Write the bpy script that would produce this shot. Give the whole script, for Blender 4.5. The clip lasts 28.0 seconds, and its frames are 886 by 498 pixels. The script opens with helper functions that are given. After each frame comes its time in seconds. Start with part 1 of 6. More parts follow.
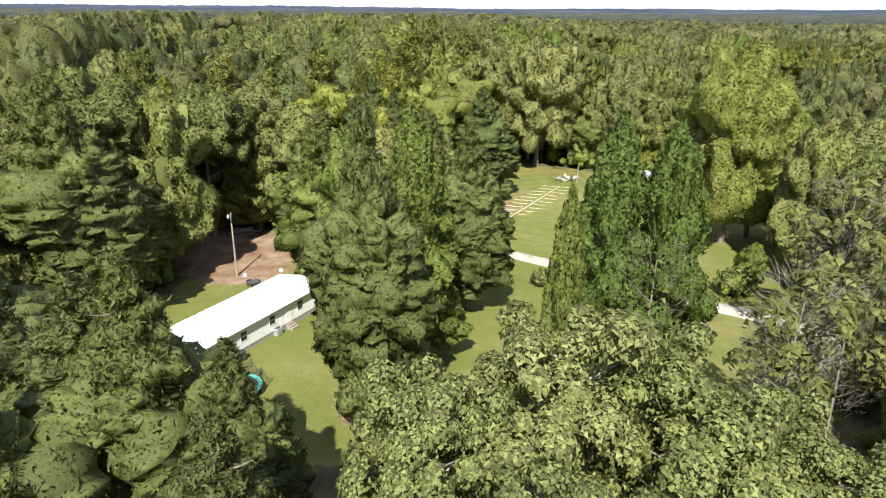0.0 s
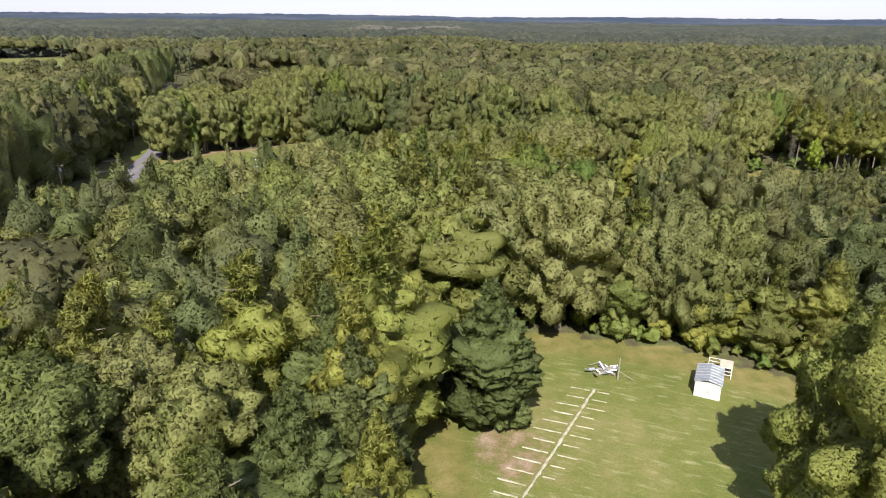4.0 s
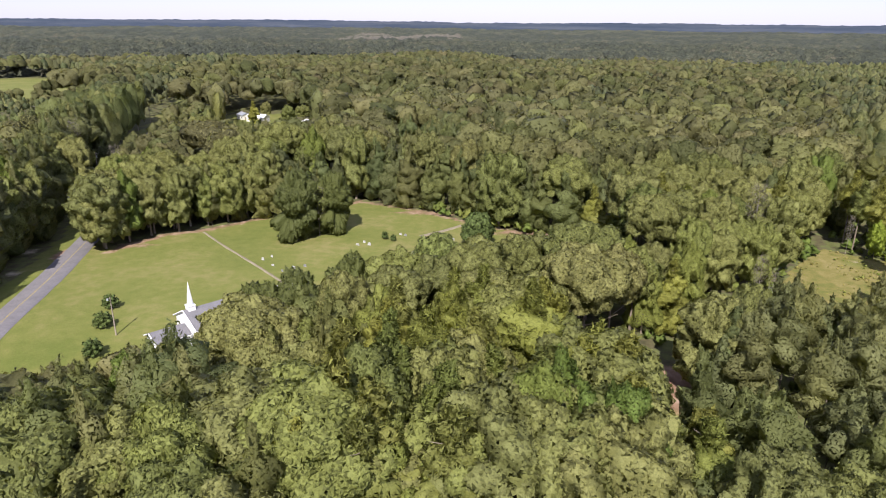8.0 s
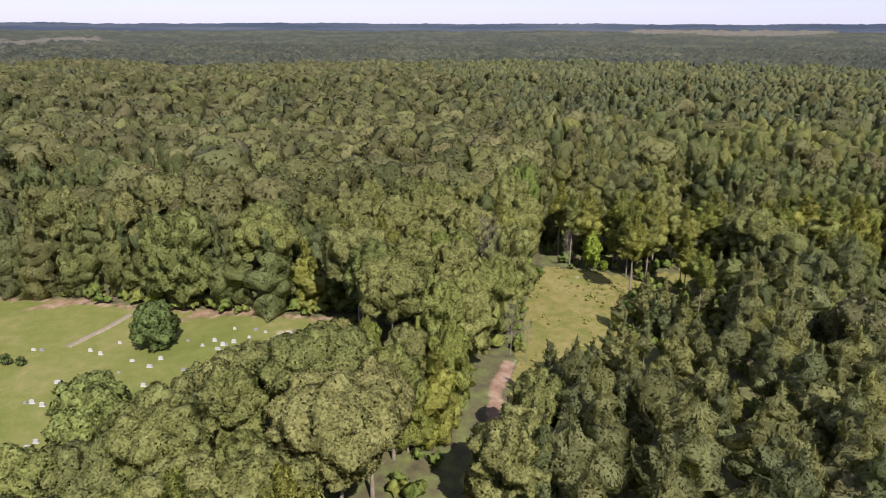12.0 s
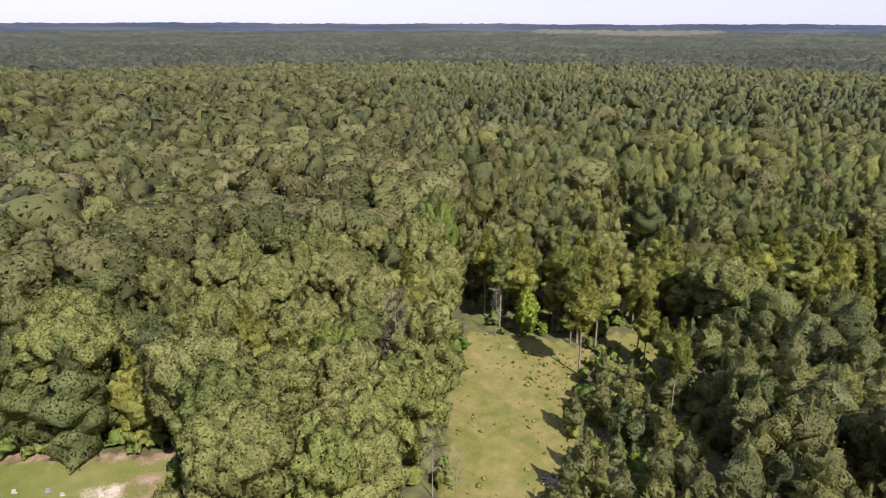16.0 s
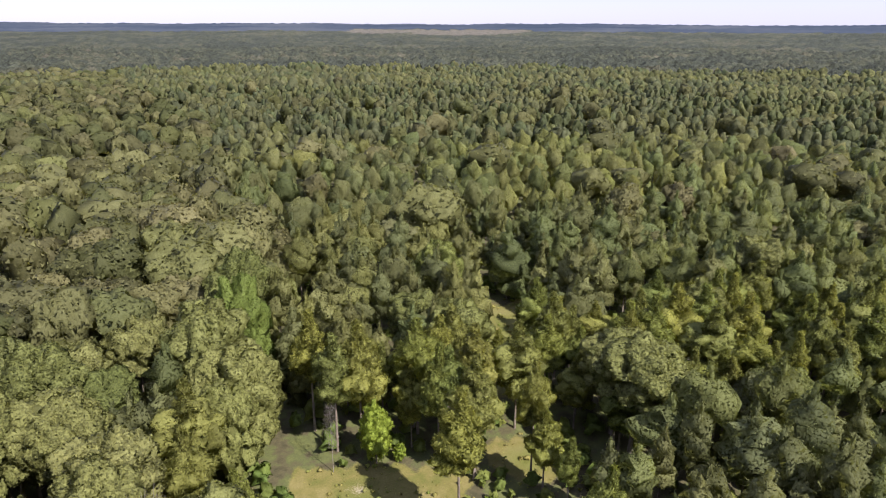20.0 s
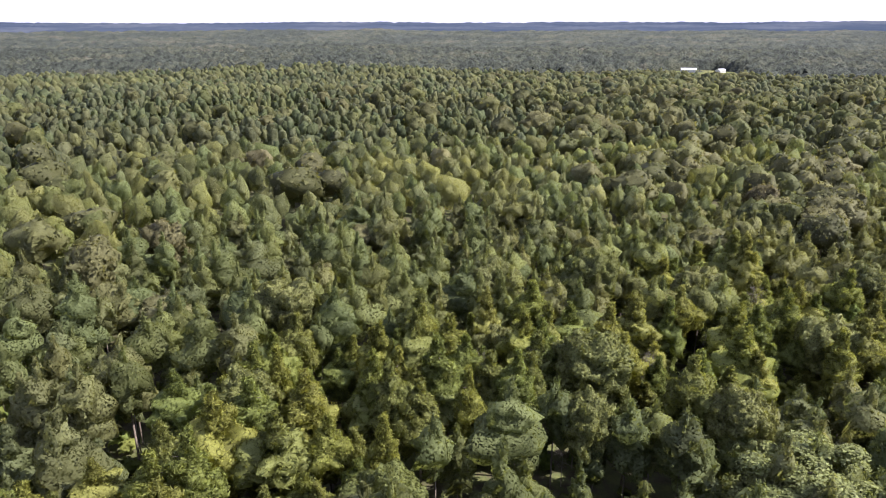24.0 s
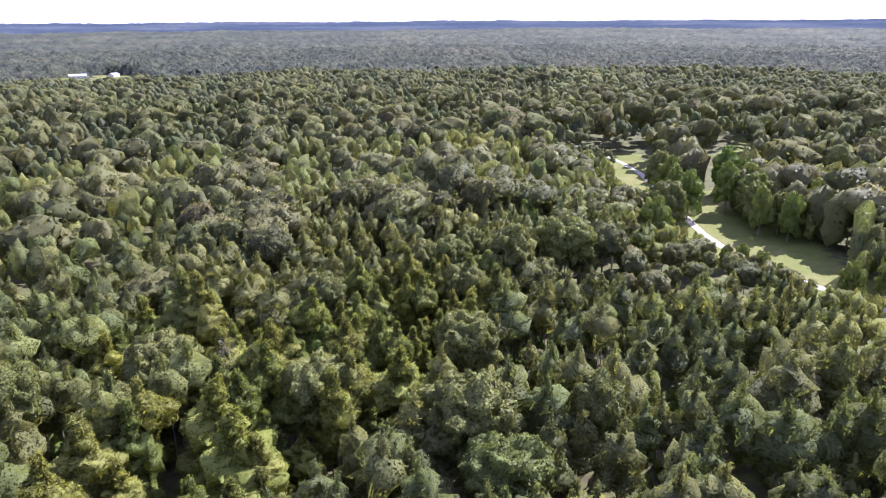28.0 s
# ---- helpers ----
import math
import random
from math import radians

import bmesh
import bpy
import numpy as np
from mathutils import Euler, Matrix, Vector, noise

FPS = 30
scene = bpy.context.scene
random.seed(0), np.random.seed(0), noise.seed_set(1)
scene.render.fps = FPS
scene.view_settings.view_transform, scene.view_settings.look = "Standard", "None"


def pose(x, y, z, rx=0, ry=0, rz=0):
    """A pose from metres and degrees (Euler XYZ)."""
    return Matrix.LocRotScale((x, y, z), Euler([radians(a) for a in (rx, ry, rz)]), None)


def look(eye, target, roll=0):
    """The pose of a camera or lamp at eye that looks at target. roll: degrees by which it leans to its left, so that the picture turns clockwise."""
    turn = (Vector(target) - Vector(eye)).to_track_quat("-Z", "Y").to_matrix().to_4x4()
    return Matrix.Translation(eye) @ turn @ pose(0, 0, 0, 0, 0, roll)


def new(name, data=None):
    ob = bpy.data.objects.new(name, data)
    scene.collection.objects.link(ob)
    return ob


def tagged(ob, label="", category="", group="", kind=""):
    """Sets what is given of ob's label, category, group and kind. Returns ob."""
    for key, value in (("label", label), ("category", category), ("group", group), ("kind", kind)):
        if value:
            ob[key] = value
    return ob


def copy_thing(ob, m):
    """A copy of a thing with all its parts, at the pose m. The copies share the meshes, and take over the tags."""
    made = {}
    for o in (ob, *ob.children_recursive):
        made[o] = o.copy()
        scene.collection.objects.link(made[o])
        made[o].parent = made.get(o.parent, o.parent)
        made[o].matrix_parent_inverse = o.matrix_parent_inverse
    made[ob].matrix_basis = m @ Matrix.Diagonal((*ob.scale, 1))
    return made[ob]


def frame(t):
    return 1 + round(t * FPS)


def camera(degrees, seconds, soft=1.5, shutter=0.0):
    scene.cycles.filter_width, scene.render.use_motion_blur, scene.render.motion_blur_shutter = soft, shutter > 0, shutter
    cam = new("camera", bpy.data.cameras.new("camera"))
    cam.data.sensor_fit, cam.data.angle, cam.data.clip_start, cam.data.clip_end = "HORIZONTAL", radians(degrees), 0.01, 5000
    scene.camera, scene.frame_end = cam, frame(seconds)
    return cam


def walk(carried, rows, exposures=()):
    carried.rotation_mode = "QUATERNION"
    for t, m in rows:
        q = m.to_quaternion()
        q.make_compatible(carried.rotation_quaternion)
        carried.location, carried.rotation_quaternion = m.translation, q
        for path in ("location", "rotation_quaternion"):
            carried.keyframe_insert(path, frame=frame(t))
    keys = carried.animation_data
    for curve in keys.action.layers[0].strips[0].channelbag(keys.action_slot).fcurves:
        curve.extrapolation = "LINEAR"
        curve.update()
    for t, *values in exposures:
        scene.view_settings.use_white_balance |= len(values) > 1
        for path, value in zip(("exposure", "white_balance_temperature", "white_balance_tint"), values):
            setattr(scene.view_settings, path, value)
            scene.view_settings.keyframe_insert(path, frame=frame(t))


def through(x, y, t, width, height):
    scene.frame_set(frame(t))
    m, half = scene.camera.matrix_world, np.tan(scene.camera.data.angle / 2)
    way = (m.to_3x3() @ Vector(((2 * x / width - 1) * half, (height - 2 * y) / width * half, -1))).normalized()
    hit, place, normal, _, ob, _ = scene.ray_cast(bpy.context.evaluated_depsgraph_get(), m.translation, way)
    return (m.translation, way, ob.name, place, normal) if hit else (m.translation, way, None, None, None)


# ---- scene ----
cam = camera(67.54, 28.0, 1.1)
# seconds, x, y, z, heading clockwise from +y, pitch, lean
ROWS = [
    (0.0, -0.00, 0.00, 30.50, -0.00, -19.53, 0.35),
    (0.5, 0.05, 5.51, 32.74, -0.08, -19.45, 0.37),
    (1.0, 0.08, 11.16, 34.98, -0.05, -19.38, 0.38),
    (1.5, 0.07, 16.97, 37.19, -0.01, -19.31, 0.42),
    (2.0, 0.07, 22.92, 39.42, 0.06, -19.25, 0.45),
    (2.5, 0.14, 28.92, 41.79, 0.12, -19.22, 0.47),
    (3.0, 0.33, 34.87, 44.23, 0.15, -19.20, 0.47),
    (3.5, 0.57, 40.81, 46.68, 0.12, -19.16, 0.46),
    (5.5, 2.50, 63.96, 55.82, 0.20, -19.05, 0.45),
    (6.0, 2.91, 69.83, 58.10, 0.15, -19.02, 0.45),
    (6.5, 3.21, 75.62, 60.31, 0.11, -18.98, 0.46),
    (7.0, 3.35, 81.21, 62.30, 0.07, -18.94, 0.46),
    (7.5, 3.47, 86.84, 63.84, 0.08, -18.88, 0.43),
    (8.0, 3.78, 92.36, 64.71, 0.04, -18.86, 0.44),
    (8.5, 4.14, 97.91, 65.15, -0.04, -18.89, 0.44),
    (9.0, 4.35, 103.73, 65.48, -0.10, -18.91, 0.44),
    (9.5, 4.47, 109.74, 65.78, -0.11, -18.91, 0.42),
    (10.0, 4.59, 115.79, 66.10, 1.21, -18.89, 0.40),
    (10.5, 4.82, 121.51, 66.48, 8.44, -18.86, 0.33),
    (11.0, 5.57, 126.98, 66.81, 15.81, -18.86, 0.27),
    (11.5, 7.10, 132.17, 67.20, 21.70, -18.82, 0.20),
    (12.0, 9.22, 137.10, 67.62, 27.54, -18.78, 0.12),
    (12.5, 11.73, 141.89, 67.98, 32.88, -18.78, 0.11),
    (14.5, 24.55, 160.98, 68.49, 34.82, -18.79, 0.15),
    (15.0, 27.81, 165.81, 68.49, 34.85, -18.79, 0.15),
    (15.5, 31.19, 170.60, 68.43, 34.87, -18.79, 0.16),
    (16.0, 34.73, 175.38, 68.35, 35.30, -18.78, 0.18),
    (16.5, 38.32, 180.09, 68.28, 37.92, -18.78, 0.18),
    (17.0, 42.10, 184.77, 68.26, 40.65, -18.78, 0.19),
    (17.5, 46.19, 189.36, 68.28, 40.81, -18.77, 0.20),
    (18.0, 50.28, 193.83, 68.30, 40.77, -18.77, 0.22),
    (18.5, 54.37, 198.37, 68.30, 40.78, -18.77, 0.23),
    (19.0, 58.50, 203.00, 68.30, 42.13, -18.77, 0.21),
    (19.5, 62.97, 207.60, 68.27, 45.93, -18.77, 0.20),
    (20.0, 67.90, 211.98, 68.18, 50.45, -18.77, 0.18),
    (20.5, 73.07, 215.89, 68.06, 54.82, -18.79, 0.14),
    (22.5, 93.38, 226.03, 67.61, 72.85, -18.82, 0.01),
    (23.0, 98.43, 227.24, 67.67, 80.11, -18.82, -0.01),
    (23.5, 103.42, 227.86, 67.71, 87.53, -18.86, -0.09),
    (24.0, 108.30, 227.88, 67.70, 94.84, -18.92, -0.17),
    (24.5, 112.90, 227.26, 67.73, 101.96, -18.95, -0.23),
    (25.0, 117.29, 226.05, 67.72, 109.05, -18.98, -0.27),
    (25.5, 121.39, 224.47, 67.70, 116.27, -19.00, -0.25),
    (26.0, 125.22, 222.53, 67.79, 122.22, -19.02, -0.24),
    (26.5, 128.80, 219.97, 67.92, 128.56, -19.03, -0.26),
    (27.0, 131.97, 217.30, 68.00, 136.24, -19.06, -0.27),
    (27.5, 134.81, 214.44, 68.01, 142.46, -19.05, -0.31),
    (28.0, 137.50, 210.92, 67.96, 142.51, -19.04, -0.32),
]
walk(cam, [(t, pose(x, y, z, 90 + pitch, 0, -yaw) @ pose(0, 0, 0, 0, 0, lean)) for t, x, y, z, yaw, pitch, lean in ROWS],
     [(0.0, 1.50, 6440, 4), (0.5, 1.36, 6430, 4), (1.0, 1.22, 6420, 5), (3.0, 1.22, 6350, 9), (8.0, 1.20, 6340, 14), (11.0, 1.08, 6340, 15), (17.0, 1.20, 6320, 15), (20.0, 1.27, 6260, 16), (24.0, 1.57, 6000, 19), (28.0, 1.88, 5500, 26)])

# ---------------------------------------------------------------- light
SUN_FROM = Vector((-0.11, -0.99, 1.0)).normalized()
world = bpy.data.worlds.new("sky")
scene.world = world
world.use_nodes = True
wn = world.node_tree.nodes
sky = wn.new("ShaderNodeTexSky")
sky.sky_type, sky.sun_disc = "NISHITA", False
sky.sun_elevation = radians(45.0)
sky.sun_rotation = math.atan2(SUN_FROM.x, SUN_FROM.y)
sky.dust_density, sky.air_density, sky.ozone_density = 0.3, 1.0, 1.5
haze = wn.new("ShaderNodeMix")  # a humid day: the blue is washed out evenly over the whole dome
haze.data_type = "RGBA"
haze.inputs[0].default_value = 0.85
haze.inputs[7].default_value = (1.76, 1.82, 2.68, 1)
world.node_tree.links.new(sky.outputs[0], haze.inputs[6])
world.node_tree.links.new(haze.outputs[2], wn["Background"].inputs[0])
wn["Background"].inputs[1].default_value = 0.15
sun = new("sun", bpy.data.lights.new("sun", "SUN"))
sun.data.energy, sun.data.angle, sun.data.color = 4.1, radians(0.55), (1.0, 0.94, 0.84)
sun.matrix_world = look(SUN_FROM * 300, (0, 0, 0))

# ---------------------------------------------------------------- the plan
rng = np.random.default_rng(7)


def ease(v):
    v = np.clip(v, 0, 1)
    return v * v * (3 - 2 * v)


def ground_z(x, y):
    """Height of the land: a low field, a rise with the church, a fall to the pines."""
    x, y = np.asarray(x, float), np.asarray(y, float)
    north = ease((y - 150) / 60)
    near = -3 + 6 * ease((y - 140) / 90) - 4 * ease((x - 110) / 90) * (1 - north) - 4.6 * ease((x - 48) / 46) * north
    return near + 0.25 * np.sin(x * 0.11 + 1.3) * np.sin(y * 0.083)


def inside(poly, x, y):
    x, y = np.asarray(x, float), np.asarray(y, float)
    hit = np.zeros(x.shape, bool)
    for (x0, y0), (x1, y1) in zip(poly, poly[1:] + poly[:1]):
        if y0 != y1:
            hit ^= ((y0 > y) != (y1 > y)) & (x < (x1 - x0) * (y - y0) / (y1 - y0) + x0)
    return hit


def off_line(line, x, y):
    """Distance from points to a polyline."""
    x, y = np.asarray(x, float), np.asarray(y, float)
    best = np.full(x.shape, 1e9)
    for (x0, y0), (x1, y1) in zip(line, line[1:]):
        dx, dy = x1 - x0, y1 - y0
        s = np.clip(((x - x0) * dx + (y - y0) * dy) / (dx * dx + dy * dy), 0, 1)
        best = np.minimum(best, np.hypot(x - x0 - s * dx, y - y0 - s * dy))
    return best


FIELD = [(-1, 88), (-2, 105), (-4, 128), (-8, 140), (-5, 150), (6, 151), (20, 152.5), (34, 147.5), (42, 145.5), (48, 142), (54, 138), (62, 133), (70, 129), (74, 122), (66, 105), (57, 92), (62, 74), (50, 57), (24, 50), (-2, 50), (-10, 50)]
YARD = [(-46, 54), (-44, 66), (-36, 73), (-35, 84), (-47, 101), (-38, 104), (-24, 102), (-20, 92), (-15, 80), (-8, 76), (0, 90), (8, 60), (4, 46), (-14, 42), (-34, 46)]
LAWN = [(-84, 176), (-92, 235), (-97, 262), (-90, 268), (-80, 284), (-70, 289), (-56, 303), (-45, 301), (-27, 327), (-10, 317), (10, 302), (35, 283), (52, 273), (46, 259), (38, 252), (28, 247), (18, 246), (10, 240), (6, 230), (-4, 225), (-14, 229), (-20, 236), (-22, 222), (-38, 203), (-50, 198), (-62, 194), (-70, 184)]
CLEARING = [(74, 233), (84, 245), (93, 256), (102, 268), (111, 278.5), (117, 283), (122, 290), (127, 285), (134, 279.5), (138.5, 271.5), (140, 264.5), (131, 261), (127, 258), (120, 252), (115, 248), (109, 242), (101, 235), (92, 233), (85, 230), (77, 224), (70, 220), (66, 222)]
LANE = [(122, 287), (127, 300), (134, 314)]
RED_PATH = [(8, 160), (20, 176), (35, 190), (45, 201), (52, 208), (60, 217), (72, 234), (80, 242)]
DRIVE = [(-14, 106), (0, 97), (7, 94), (13, 90), (19, 86), (26, 79), (33, 74), (45, 65), (70, 46), (110, 27), (140, 16), (155, 8), (173, -4), (190, -17), (203, -32), (232, -75), (262, -119), (280, -137), (330, -175)]
ROAD = [(-45, -160), (-56, -30), (-68, 60), (-79, 138), (-90, 215), (-95.5, 250), (-103, 287), (-127, 350), (-151, 424), (-175, 520), (-225, 729), (-280, 980)]
PATH_GAP = [(27, 161), (32, 164), (42, 178), (54, 205), (52, 211), (45, 202), (37, 191)]
MEADOW = [(152, -2), (160, -24), (168, -40), (182, -52), (196, -70), (203, -60), (200, -36), (186, -20), (170, -4)]
EAST_LAWN = [(40, 60), (75, 30), (120, 8), (150, -6), (168, -40), (176, -75), (205, -130), (228, -255), (250, -258), (240, -180), (226, -130), (212, -85), (240, -110), (275, -160), (300, -165), (275, -95), (256, -66), (232, -45), (205, -12), (180, 8), (156, 32), (140, 30), (110, 45), (80, 62)]
FAR_FIELDS = [[(-350, 560), (-290, 620), (-372, 850), (-470, 850), (-560, 760), (-450, 600)],
              [(-118, 452), (-72, 446), (-66, 480), (-84, 515), (-108, 566), (-150, 572), (-136, 520)],
              [(870, -105), (850, -175), (1110, -320), (1165, -300), (1165, -205), (1130, -195)]]
GLADES = [(195, 299, 9), (187, 291, 6), (206, 239, 5), (215, 171, 6), (255, 146, 8), (228, 205, 4), (150, 262, 6), (184, 291, 6), (175, 285, 6), (166, 279, 5), (125, 276, 5), (133, 248, 4), (127, 237, 4), (176, 205, 5), (190, 262, 6)]
PINE_EDGE = [(20, 100), (22, 176), (38, 190), (54, 208), (74, 234), (112, 276), (128, 300), (147, 330), (186, 402), (260, 563), (400, 906), (700, 1600)]


def east_of_edge(x, y):
    """How far a place lies east of the line at which the oaks end and the pines begin."""
    ys = np.array([p[1] for p in PINE_EDGE], float)
    xs = np.array([p[0] for p in PINE_EDGE], float)
    return x - np.interp(y, ys, xs)


def fract(a):
    return a - np.floor(a)


def wave(x, y, s, k):
    """A cheap smooth random field from -1 to 1."""
    return (np.sin(x / s + k) * np.cos(y / s * 1.13 + 2 * k) + np.sin((x * 0.6 + y * 0.8) / s * 1.9 + 3 * k) + np.cos((x * 0.9 - y * 0.5) / s * 1.4 - k)) / 2.4


# ---------------------------------------------------------------- materials
def material(name, rough=0.8):
    m = bpy.data.materials.new(name)
    m.use_nodes = True
    n, l = m.node_tree.nodes, m.node_tree.links
    b = n["Principled BSDF"]
    b.inputs["Roughness"].default_value = rough
    return m, n, l, b


def noise_node(n, l, scale, detail=4.0, vec=None, rough=0.55):
    t = n.new("ShaderNodeTexNoise")
    t.inputs["Scale"].default_value, t.inputs["Detail"].default_value, t.inputs["Roughness"].default_value = scale, detail, rough
    if vec is None:
        vec = n.new("ShaderNodeNewGeometry").outputs["Position"]
    l.new(vec, t.inputs["Vector"])
    return t.outputs["Fac"]


def ramp(n, l, fac, stops):
    r = n.new("ShaderNodeValToRGB")
    e = r.color_ramp.elements
    while len(e) < len(stops):
        e.new(0.5)
    for el, (p, c) in zip(e, stops):
        el.position, el.color = p, (*c, 1)
    l.new(fac, r.inputs[0])
    return r.outputs[0]


def mix(n, l, fac, a, b, kind="MIX"):
    m = n.new("ShaderNodeMix")
    m.data_type, m.blend_type = "RGBA", kind
    for v, i in ((fac, 0), (a, 6), (b, 7)):
        if isinstance(v, (int, float)):
            m.inputs[i].default_value = v
        elif isinstance(v, tuple):
            m.inputs[i].default_value = (*v, 1)
        else:
            l.new(v, m.inputs[i])
    return m.outputs[2]


def maths(n, l, op, a, b=None, c=None, clamp=False):
    m = n.new("ShaderNodeMath")
    m.operation, m.use_clamp = op, clamp
    for v, i in ((a, 0), (b, 1), (c, 2)):
        if v is None:
            continue
        if isinstance(v, (int, float)):
            m.inputs[i].default_value = v
        else:
            l.new(v, m.inputs[i])
    return m.outputs[0]


def bump(n, l, b, height, strength, distance):
    k = n.new("ShaderNodeBump")
    k.inputs["Strength"].default_value, k.inputs["Distance"].default_value = strength, distance
    l.new(height, k.inputs["Height"])
    l.new(k.outputs[0], b.inputs["Normal"])


def plain(name, c0, c1, scale=3.0, rough=0.7, metal=0.0, relief=0.0):
    """A surface with two tones, mottled at two scales."""
    m, n, l, b = material(name, rough)
    f = noise_node(n, l, scale, 6)
    g = noise_node(n, l, scale * 0.13, 3)
    mean = maths(n, l, "ADD", maths(n, l, "MULTIPLY", f, 0.6), maths(n, l, "MULTIPLY", g, 0.4))
    l.new(ramp(n, l, mean, [(0.35, c0), (0.65, c1)]), b.inputs["Base Color"])
    b.inputs["Metallic"].default_value = metal
    if relief:
        bump(n, l, b, f, 0.5, relief)
    return m


def leaf_material(name, stops, rough=0.5, through=0.38, fine=5.0, holes=0.46, vary=0.26):
    """Foliage: a tone for each tree, a shade for each clump, light through the leaf, and gaps between
    the leaves of a clump. The tint is 2 higher on the dense inside of a crown, which has no gaps."""
    m, n, l, b = material(name, rough)
    b.inputs["Specular IOR Level"].default_value = 0.1
    at = n.new("ShaderNodeAttribute")
    at.attribute_name = "tint"
    info = n.new("ShaderNodeObjectInfo")
    tone = maths(n, l, "FRACT", maths(n, l, "ADD", at.outputs["Fac"], info.outputs["Random"]))
    col = ramp(n, l, tone, stops)
    geo = n.new("ShaderNodeNewGeometry")
    # Clump and speckle contrast also paint sparkle and leaf shadow into the colour.
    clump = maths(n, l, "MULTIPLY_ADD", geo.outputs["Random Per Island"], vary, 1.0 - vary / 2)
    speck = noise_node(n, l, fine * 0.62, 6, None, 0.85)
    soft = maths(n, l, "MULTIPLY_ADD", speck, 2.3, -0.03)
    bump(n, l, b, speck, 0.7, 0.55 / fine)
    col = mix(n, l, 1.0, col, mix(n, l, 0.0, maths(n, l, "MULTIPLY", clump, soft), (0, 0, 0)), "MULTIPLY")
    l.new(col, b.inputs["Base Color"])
    tr = n.new("ShaderNodeBsdfTranslucent")
    l.new(mix(n, l, 1.0, col, (1.25, 1.2, 0.6), "MULTIPLY"), tr.inputs["Color"])
    ms = n.new("ShaderNodeMixShader")
    ms.inputs[0].default_value = through
    l.new(b.outputs[0], ms.inputs[1])
    l.new(tr.outputs[0], ms.inputs[2])
    leaf = noise_node(n, l, fine * 0.8, 5, None, 0.72)
    gap = maths(n, l, "MULTIPLY", maths(n, l, "LESS_THAN", leaf, holes), maths(n, l, "LESS_THAN", at.outputs["Fac"], 1.5))
    clear = n.new("ShaderNodeBsdfTransparent")
    out = n.new("ShaderNodeMixShader")
    l.new(gap, out.inputs[0])
    l.new(ms.outputs[0], out.inputs[1])
    l.new(clear.outputs[0], out.inputs[2])
    l.new(out.outputs[0], n["Material Output"].inputs[0])
    return m


OAK_TONES = [(0.0, (0.100, 0.113, 0.039)), (0.2, (0.125, 0.129, 0.047)), (0.4, (0.149, 0.147, 0.056)), (0.55, (0.137, 0.149, 0.047)), (0.7, (0.157, 0.151, 0.060)), (0.85, (0.113, 0.118, 0.047)), (0.96, (0.151, 0.148, 0.058)), (1.0, (0.150, 0.136, 0.059))]
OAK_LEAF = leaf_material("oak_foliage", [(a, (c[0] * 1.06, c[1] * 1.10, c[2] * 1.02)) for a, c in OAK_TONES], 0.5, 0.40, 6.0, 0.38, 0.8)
# Mid-distance copy of the tones, darker and bluer with some haze in it.
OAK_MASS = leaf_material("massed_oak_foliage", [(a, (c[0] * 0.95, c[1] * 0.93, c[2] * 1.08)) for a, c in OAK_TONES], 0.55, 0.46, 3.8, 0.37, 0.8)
# Distance haze is put into these tones: dimmer, with more blue kept.
OAK_HAZE = leaf_material("hazed_oak_foliage", [(a, (c[0] * 0.86, c[1] * 0.85, c[2] * 1.0)) for a, c in OAK_TONES], 0.8, 0.46, 1.2, 0.42, 0.5)
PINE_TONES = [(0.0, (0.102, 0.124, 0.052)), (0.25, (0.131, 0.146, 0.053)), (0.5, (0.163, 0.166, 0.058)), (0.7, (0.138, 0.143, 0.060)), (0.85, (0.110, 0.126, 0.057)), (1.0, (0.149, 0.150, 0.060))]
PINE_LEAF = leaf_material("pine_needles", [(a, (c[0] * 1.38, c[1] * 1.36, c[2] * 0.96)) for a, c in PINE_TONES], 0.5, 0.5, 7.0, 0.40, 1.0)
# Same needle tones farther off, a share of haze put into the colour.
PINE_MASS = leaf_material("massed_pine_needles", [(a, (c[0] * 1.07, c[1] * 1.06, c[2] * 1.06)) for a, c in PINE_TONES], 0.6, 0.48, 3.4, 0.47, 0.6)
# Far needles, dulled and blued in the colour to stand for haze.
PINE_HAZE = leaf_material("hazed_pine_needles", [(a, (c[0] * 0.83, c[1] * 0.83, c[2] * 1.0)) for a, c in PINE_TONES], 0.8, 0.46, 1.3, 0.42, 0.5)
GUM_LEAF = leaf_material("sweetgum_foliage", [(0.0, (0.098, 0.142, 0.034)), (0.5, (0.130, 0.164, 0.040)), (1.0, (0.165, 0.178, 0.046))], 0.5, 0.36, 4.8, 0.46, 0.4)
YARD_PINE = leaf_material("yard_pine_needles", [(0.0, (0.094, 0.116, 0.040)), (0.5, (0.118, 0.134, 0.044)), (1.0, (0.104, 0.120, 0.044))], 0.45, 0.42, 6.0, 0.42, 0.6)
# Wide clump range: bright highlights and dark gaps are painted leaf by leaf.
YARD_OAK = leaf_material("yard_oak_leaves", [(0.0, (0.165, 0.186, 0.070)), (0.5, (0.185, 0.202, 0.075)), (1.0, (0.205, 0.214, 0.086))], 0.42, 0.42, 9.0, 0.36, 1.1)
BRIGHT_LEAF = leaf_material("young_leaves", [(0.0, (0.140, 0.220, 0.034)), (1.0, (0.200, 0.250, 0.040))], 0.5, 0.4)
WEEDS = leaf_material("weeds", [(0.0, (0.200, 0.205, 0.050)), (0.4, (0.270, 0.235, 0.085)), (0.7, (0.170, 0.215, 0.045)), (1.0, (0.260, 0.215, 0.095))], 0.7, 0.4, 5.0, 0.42)
